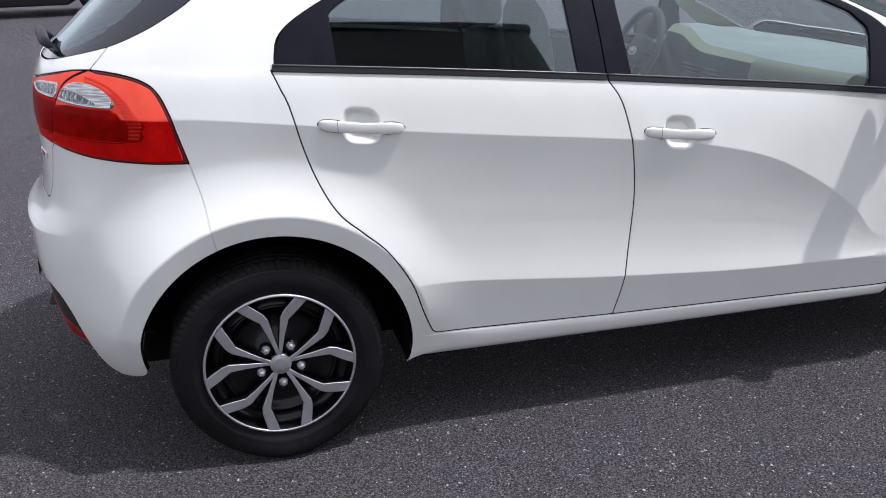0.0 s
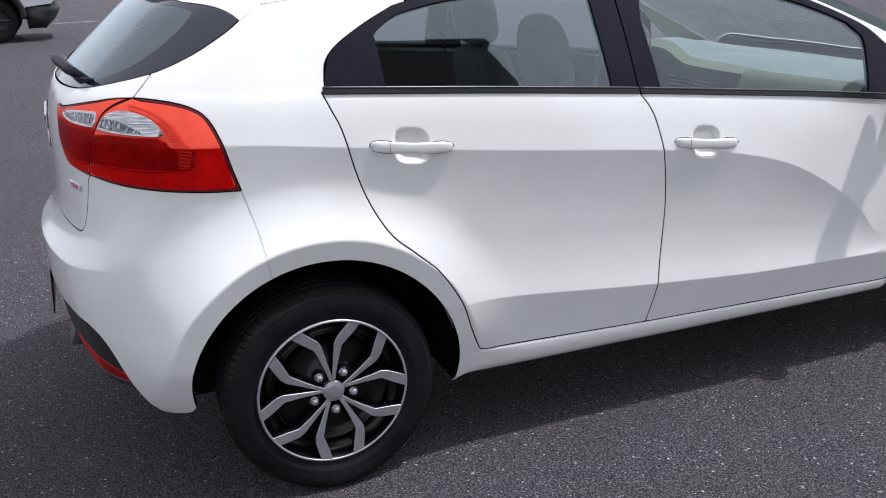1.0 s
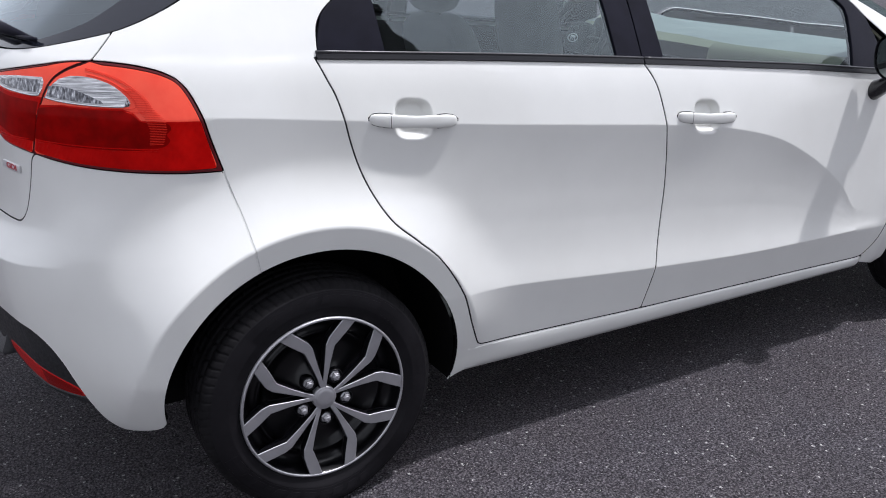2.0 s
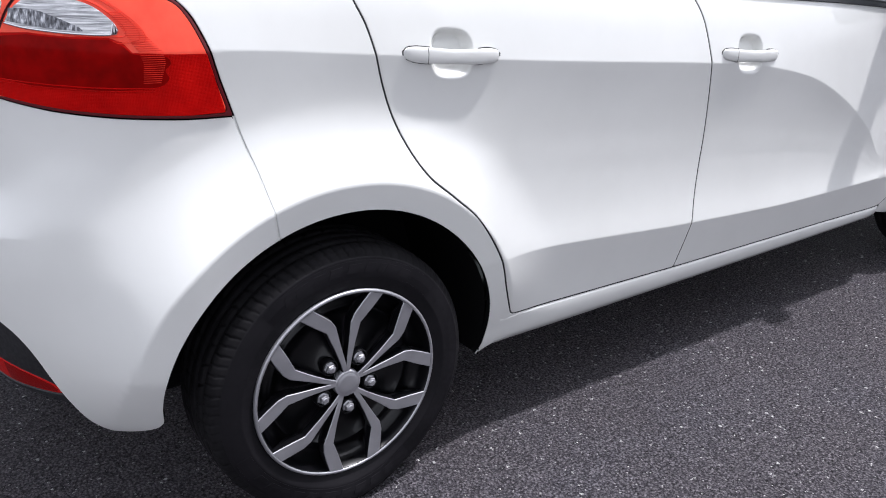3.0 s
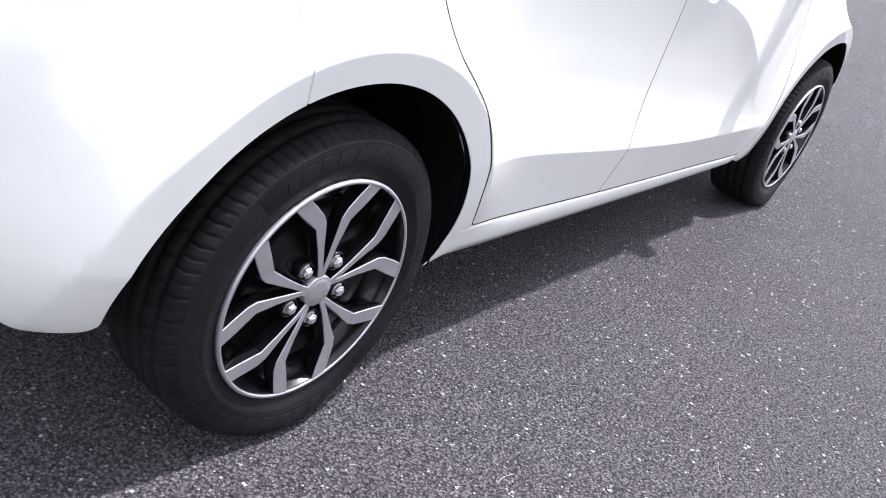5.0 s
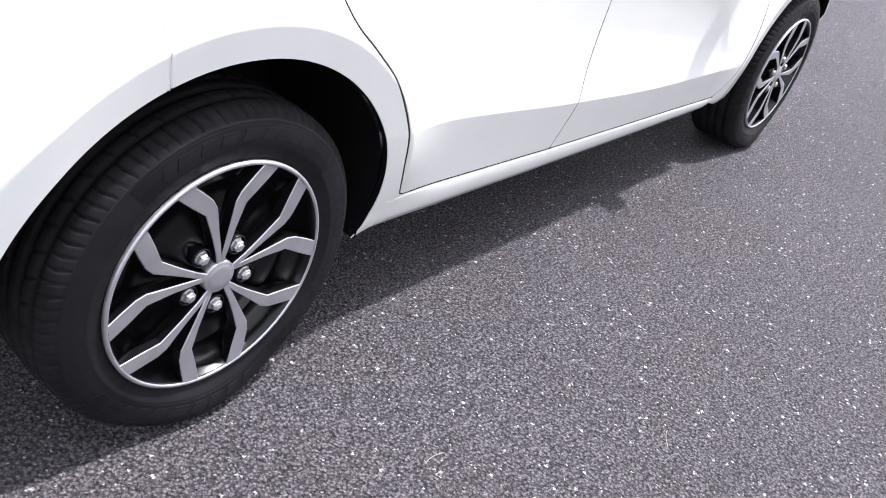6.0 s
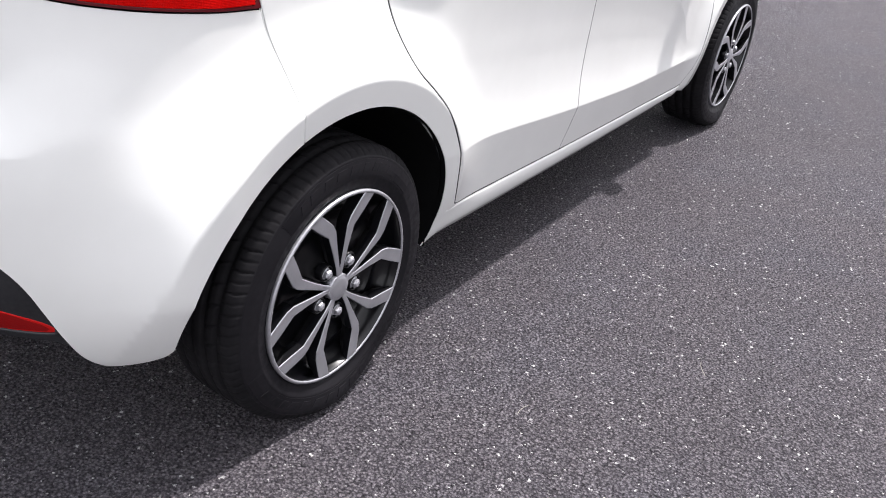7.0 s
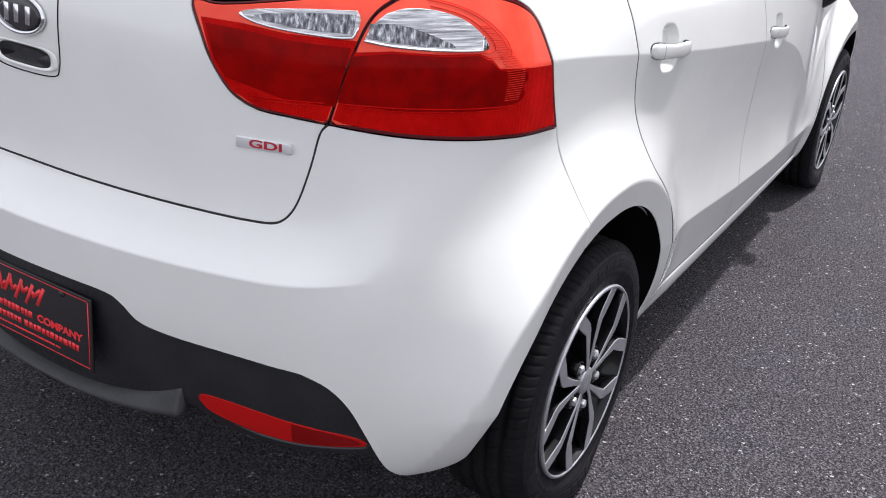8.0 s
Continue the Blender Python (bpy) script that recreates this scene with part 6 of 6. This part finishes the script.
box(bm, (1.775, -0.12, 0.775), (1.800, 0.12, 0.855), 0.004)
part("radio", bm, GLOSS_BLACK, console)
for y in (-0.09, 0.0, 0.09):
    bm = bmesh.new()
    loft(bm, [[(x, y + a, 0.735 + b) for a, b in oval(0.024, 0.024, 24)] for x in (1.83, 1.795)])
    part("heater_knob", bm, CHROME, console)
bm = bmesh.new()
lathe_pts = 40
rim_pts = [Vector((0, 0.174 * math.cos(2 * math.pi * k / lathe_pts), 0.174 * math.sin(2 * math.pi * k / lathe_pts))) for k in range(lathe_pts + 1)]
tube(bm, rim_pts, 0.015, 10, caps=False)
tilt = Matrix.Translation((1.66, 0.36, 0.955)) @ pose(0, 0, 0, 0, 24, 0)
bmesh.ops.transform(bm, matrix=tilt, verts=list(bm.verts))
steer = part("steering_wheel", bm, DASH_DARK, car, "dark steering wheel")
bm = bmesh.new()
cushion(bm, (0.02, 0, 0), (0.05, 0.15, 0.13), 0.5)
for a in (0, 180, 270):
    d = Vector((0.01, 0.175 * math.cos(radians(a)), 0.175 * math.sin(radians(a))))
    tube(bm, [(0.015, 0, 0), d], 0.013, 8)
bmesh.ops.transform(bm, matrix=tilt, verts=list(bm.verts))
part("wheel_hub", bm, DASH_DARK, steer)
mark = tilt @ Matrix.Translation((-0.012, 0, -0.012)) @ Matrix(((0, 0, -1, 0), (-1, 0, 0, 0), (0, 1, 0, 0), (0, 0, 0, 1)))
bm = bmesh.new()
loft(bm, [[(x, y, z) for x, y in oval(rx, ry, 32)] for rx, ry, z in ((0.0330, 0.0185, 0.0), (0.0325, 0.0180, 0.002), (0.0285, 0.0148, 0.002), (0.0280, 0.0145, 0.0))], caps=False)
hub_emblem = part("hub_emblem", bm, MARK_WHITE, steer, "small silver oval emblem")
hub_emblem.matrix_local = mark
for x, lean in ((-0.014, 0.0), (-0.007, 0.006), (0.003, 0.0), (0.013, -0.006)):
    bm = bmesh.new()
    box(bm, (x - 0.0018, -0.0095, 0.0), (x + 0.0018, 0.0095, 0.002))
    bmesh.ops.transform(bm, matrix=Matrix(((1, lean / 0.019, 0, 0), (0, 1, 0, 0), (0, 0, 1, 0), (0, 0, 0, 1))), verts=list(bm.verts))
    part("emblem_bar", bm, MARK_WHITE, hub_emblem)

# headlining
hl = roof_half.copy()
hl[:, 1] *= 0.985
V, F, M, _ = sheet(np.vstack([hl, np.stack([hl[::-1, 0], -hl[::-1, 1]], 1)]), mapper=over, lift=-0.03, depth=0.002, h=0.06, creases=False, gap=0.0)
part_of("headlining", mesh_of("headlining", V, F, M), DASH_BEIGE, car)

# ---- pickup truck parked across the lot ----
def truck(m):
    t = thing("pickup_truck", "silver pickup truck with black wheels parked far off", "truck", m)
    body_paint = material("silver_paint", (0.55, 0.56, 0.58), 0.35, 0.3, 0.8)
    black = material("truck_black", (0.007, 0.007, 0.008), 0.5)
    tyre_black = material("truck_rubber", (0.008, 0.008, 0.009), 0.85, Specular_IOR_Level=0.2)
    spoke_grey = material("truck_spoke", (0.03, 0.03, 0.033), 0.4)

    def wheel_ring(xa, n=24, r=0.50):
        return [(xa + r * math.cos(a), 0.46 + r * math.sin(a)) for a in np.linspace(math.pi, 0, n)]
    # side profile with open arches, lofted across the width
    low = 0.52
    prof = [(-4.35, low)] + [(x, max(z, low)) for x, z in wheel_ring(-3.35)] + [(-2.7, low), (-0.7, low)] + [(x, max(z, low)) for x, z in wheel_ring(0.0)] + [(0.55, 0.62), (1.00, 0.66), (1.10, 0.80), (1.06, 1.12), (0.80, 1.22), (0.55, 1.26), (-0.55, 1.32), (-1.15, 1.90), (-2.55, 1.93), (-2.75, 1.35), (-4.35, 1.33)]
    bm, rings = bmesh.new(), []
    for y, f in ((-0.98, 0.985), (-0.90, 1.0), (0.90, 1.0), (0.98, 0.985)):
        rings.append([(x, y if z < 1.34 else y * 0.86, (z - 0.9) * f + 0.9) for x, z in prof])
    loft(bm, rings)
    bmesh.ops.recalc_face_normals(bm, faces=bm.faces)
    part("truck_body", bm, body_paint, t, smooth=False)
    for xa in (-3.35, 0.0):
        for y in (-0.93, 0.67):
            bm = bmesh.new()
            lathe(bm, [(0.24, 0.02), (0.27, 0.0), (0.36, 0.005), (0.39, 0.03), (0.40, 0.13), (0.39, 0.24), (0.36, 0.26), (0.24, 0.25)], 40)
            bmesh.ops.recalc_face_normals(bm, faces=bm.faces)
            w = part("truck_wheel", bm, tyre_black, t, "black truck wheel")
            w.matrix_local = pose(xa, y, 0.40)
            bm = bmesh.new()
            lathe(bm, [(0.0001, 0.06), (0.10, 0.05), (0.20, 0.10), (0.245, 0.06)], 32)
            part("wheel_dish", bm, black, w)
            for k in range(6):
                a = k * math.pi / 3
                c, s2 = math.cos(a), math.sin(a)
                bm = bmesh.new()
                tube(bm, [(0.04 * c, 0.03, 0.04 * s2), (0.25 * c, 0.03, 0.25 * s2)], [0.032, 0.024], 6)
                part("spoke", bm, spoke_grey, w)
            bm = bmesh.new()
            loft(bm, [[(r * math.cos(a), y2, r * math.sin(a)) for r, y2 in ((0.45, -0.01), (0.50, -0.05), (0.56, -0.05), (0.56, 0.0))] for a in np.linspace(-0.1, math.pi + 0.1, 30)], closed=False)
            flare = part("arch_flare", bm, black, t)
            flare.matrix_local = pose(xa, y - 0.02 if y < 0 else y + 0.30, 0.46)
    bm = bmesh.new()
    loft(bm, [[(x, y, z) for x, z in ((0.52, 0.62), (0.55, 0.24), (0.86, 0.24), (1.02 - 0.16 * (y / 0.97) ** 4, 0.36), (1.12 - 0.22 * (y / 0.97) ** 4, 0.52), (1.12 - 0.22 * (y / 0.97) ** 4, 0.64))] for y in np.linspace(-0.97, 0.97, 17)])
    bmesh.ops.recalc_face_normals(bm, faces=bm.faces)
    part("front_bumper", bm, black, t, "black front bumper")
    bm = bmesh.new()
    box(bm, (-2.75, -1.06, 0.40), (-0.68, -0.92, 0.45), 0.015)
    part("running_board", bm, BADGE, t, "bright running board")
    # chassis, deepened as a black block that stands for shade under the truck
    bm = bmesh.new()
    box(bm, (-2.85, -0.94, 0.20), (-0.55, 0.94, 0.60), 0.04)
    part("chassis_and_shade", bm, black, t)
    for y in (-0.92, 0.66):
        bm = bmesh.new()
        box(bm, (0.72, y - 0.075 if y < 0 else y + 0.075, 0.84), (1.115, y + 0.26 if y < 0 else y + 0.335, 1.02), 0.045, 3)
        part("headlight", bm, LENS_DARK, t, "smoked headlight")
    bm = bmesh.new()
    box(bm, (1.02, -0.62, 0.72), (1.125, 0.62, 1.08), 0.02)
    part("grille", bm, black, t)
    return t


truck(pose(-1.88, 16.6, 0.0, 0, 0, 0))

# worn paint line on the far asphalt
bm = bmesh.new()
box(bm, (-1.0, 20.25, 0.0), (0.75, 20.36, 0.004))
tagged(part("parking_line", bm, LINE_PAINT, None, "", smooth=False), "worn white parking line on the asphalt", "line", kind="structure")

# a crack that wanders through the asphalt
rng = random.Random(11)
line = spline([(-1.72, 3.65), (-1.68, 3.77), (-1.61, 3.89), (-1.54, 4.05), (-1.48, 4.3), (-1.38, 4.39), (-1.27, 4.37), (-1.18, 4.58), (-1.12, 4.69)], 10)
bm = bmesh.new()
rows = []
for i, p in enumerate(line):
    d = line[min(i + 1, len(line) - 1)] - line[max(i - 1, 0)]
    d = np.array((-d[1], d[0])) / max(1e-6, np.linalg.norm(d))
    c, w = p + d * rng.uniform(-0.02, 0.02), rng.uniform(0.003, 0.011)
    rows.append([(*(c - d * w), 0.0004), (*c, 0.0012), (*(c + d * w), 0.0004)])
loft(bm, rows, caps=False, closed=False)
CRACK = mottled(material("crack_tar", (0.012, 0.012, 0.013), 0.9), (0.008, 0.008, 0.009), (0.025, 0.024, 0.027), 40)
tagged(part("asphalt_crack", bm, CRACK, None, "", smooth=False), "thin dark crack in the asphalt", "crack", kind="structure")

# two dry stalks of grass on the asphalt
for pts in (((0.2524, -1.1859), (0.2680, -1.1828), (0.2860, -1.1838), (0.3026, -1.1890)), ((0.7650, -1.4438), (0.7500, -1.4480), (0.7340, -1.4570), (0.7139, -1.4719))):
    bm = bmesh.new()
    tube(bm, [Vector((x, y, 0.0008)) for x, y in spline(pts, 5)], 0.0006, 6)
    tagged(part("dry_grass_stalk", bm, STRAW), "pale dry stalk of grass lying on asphalt", "grass", group="dry stalks on the asphalt")
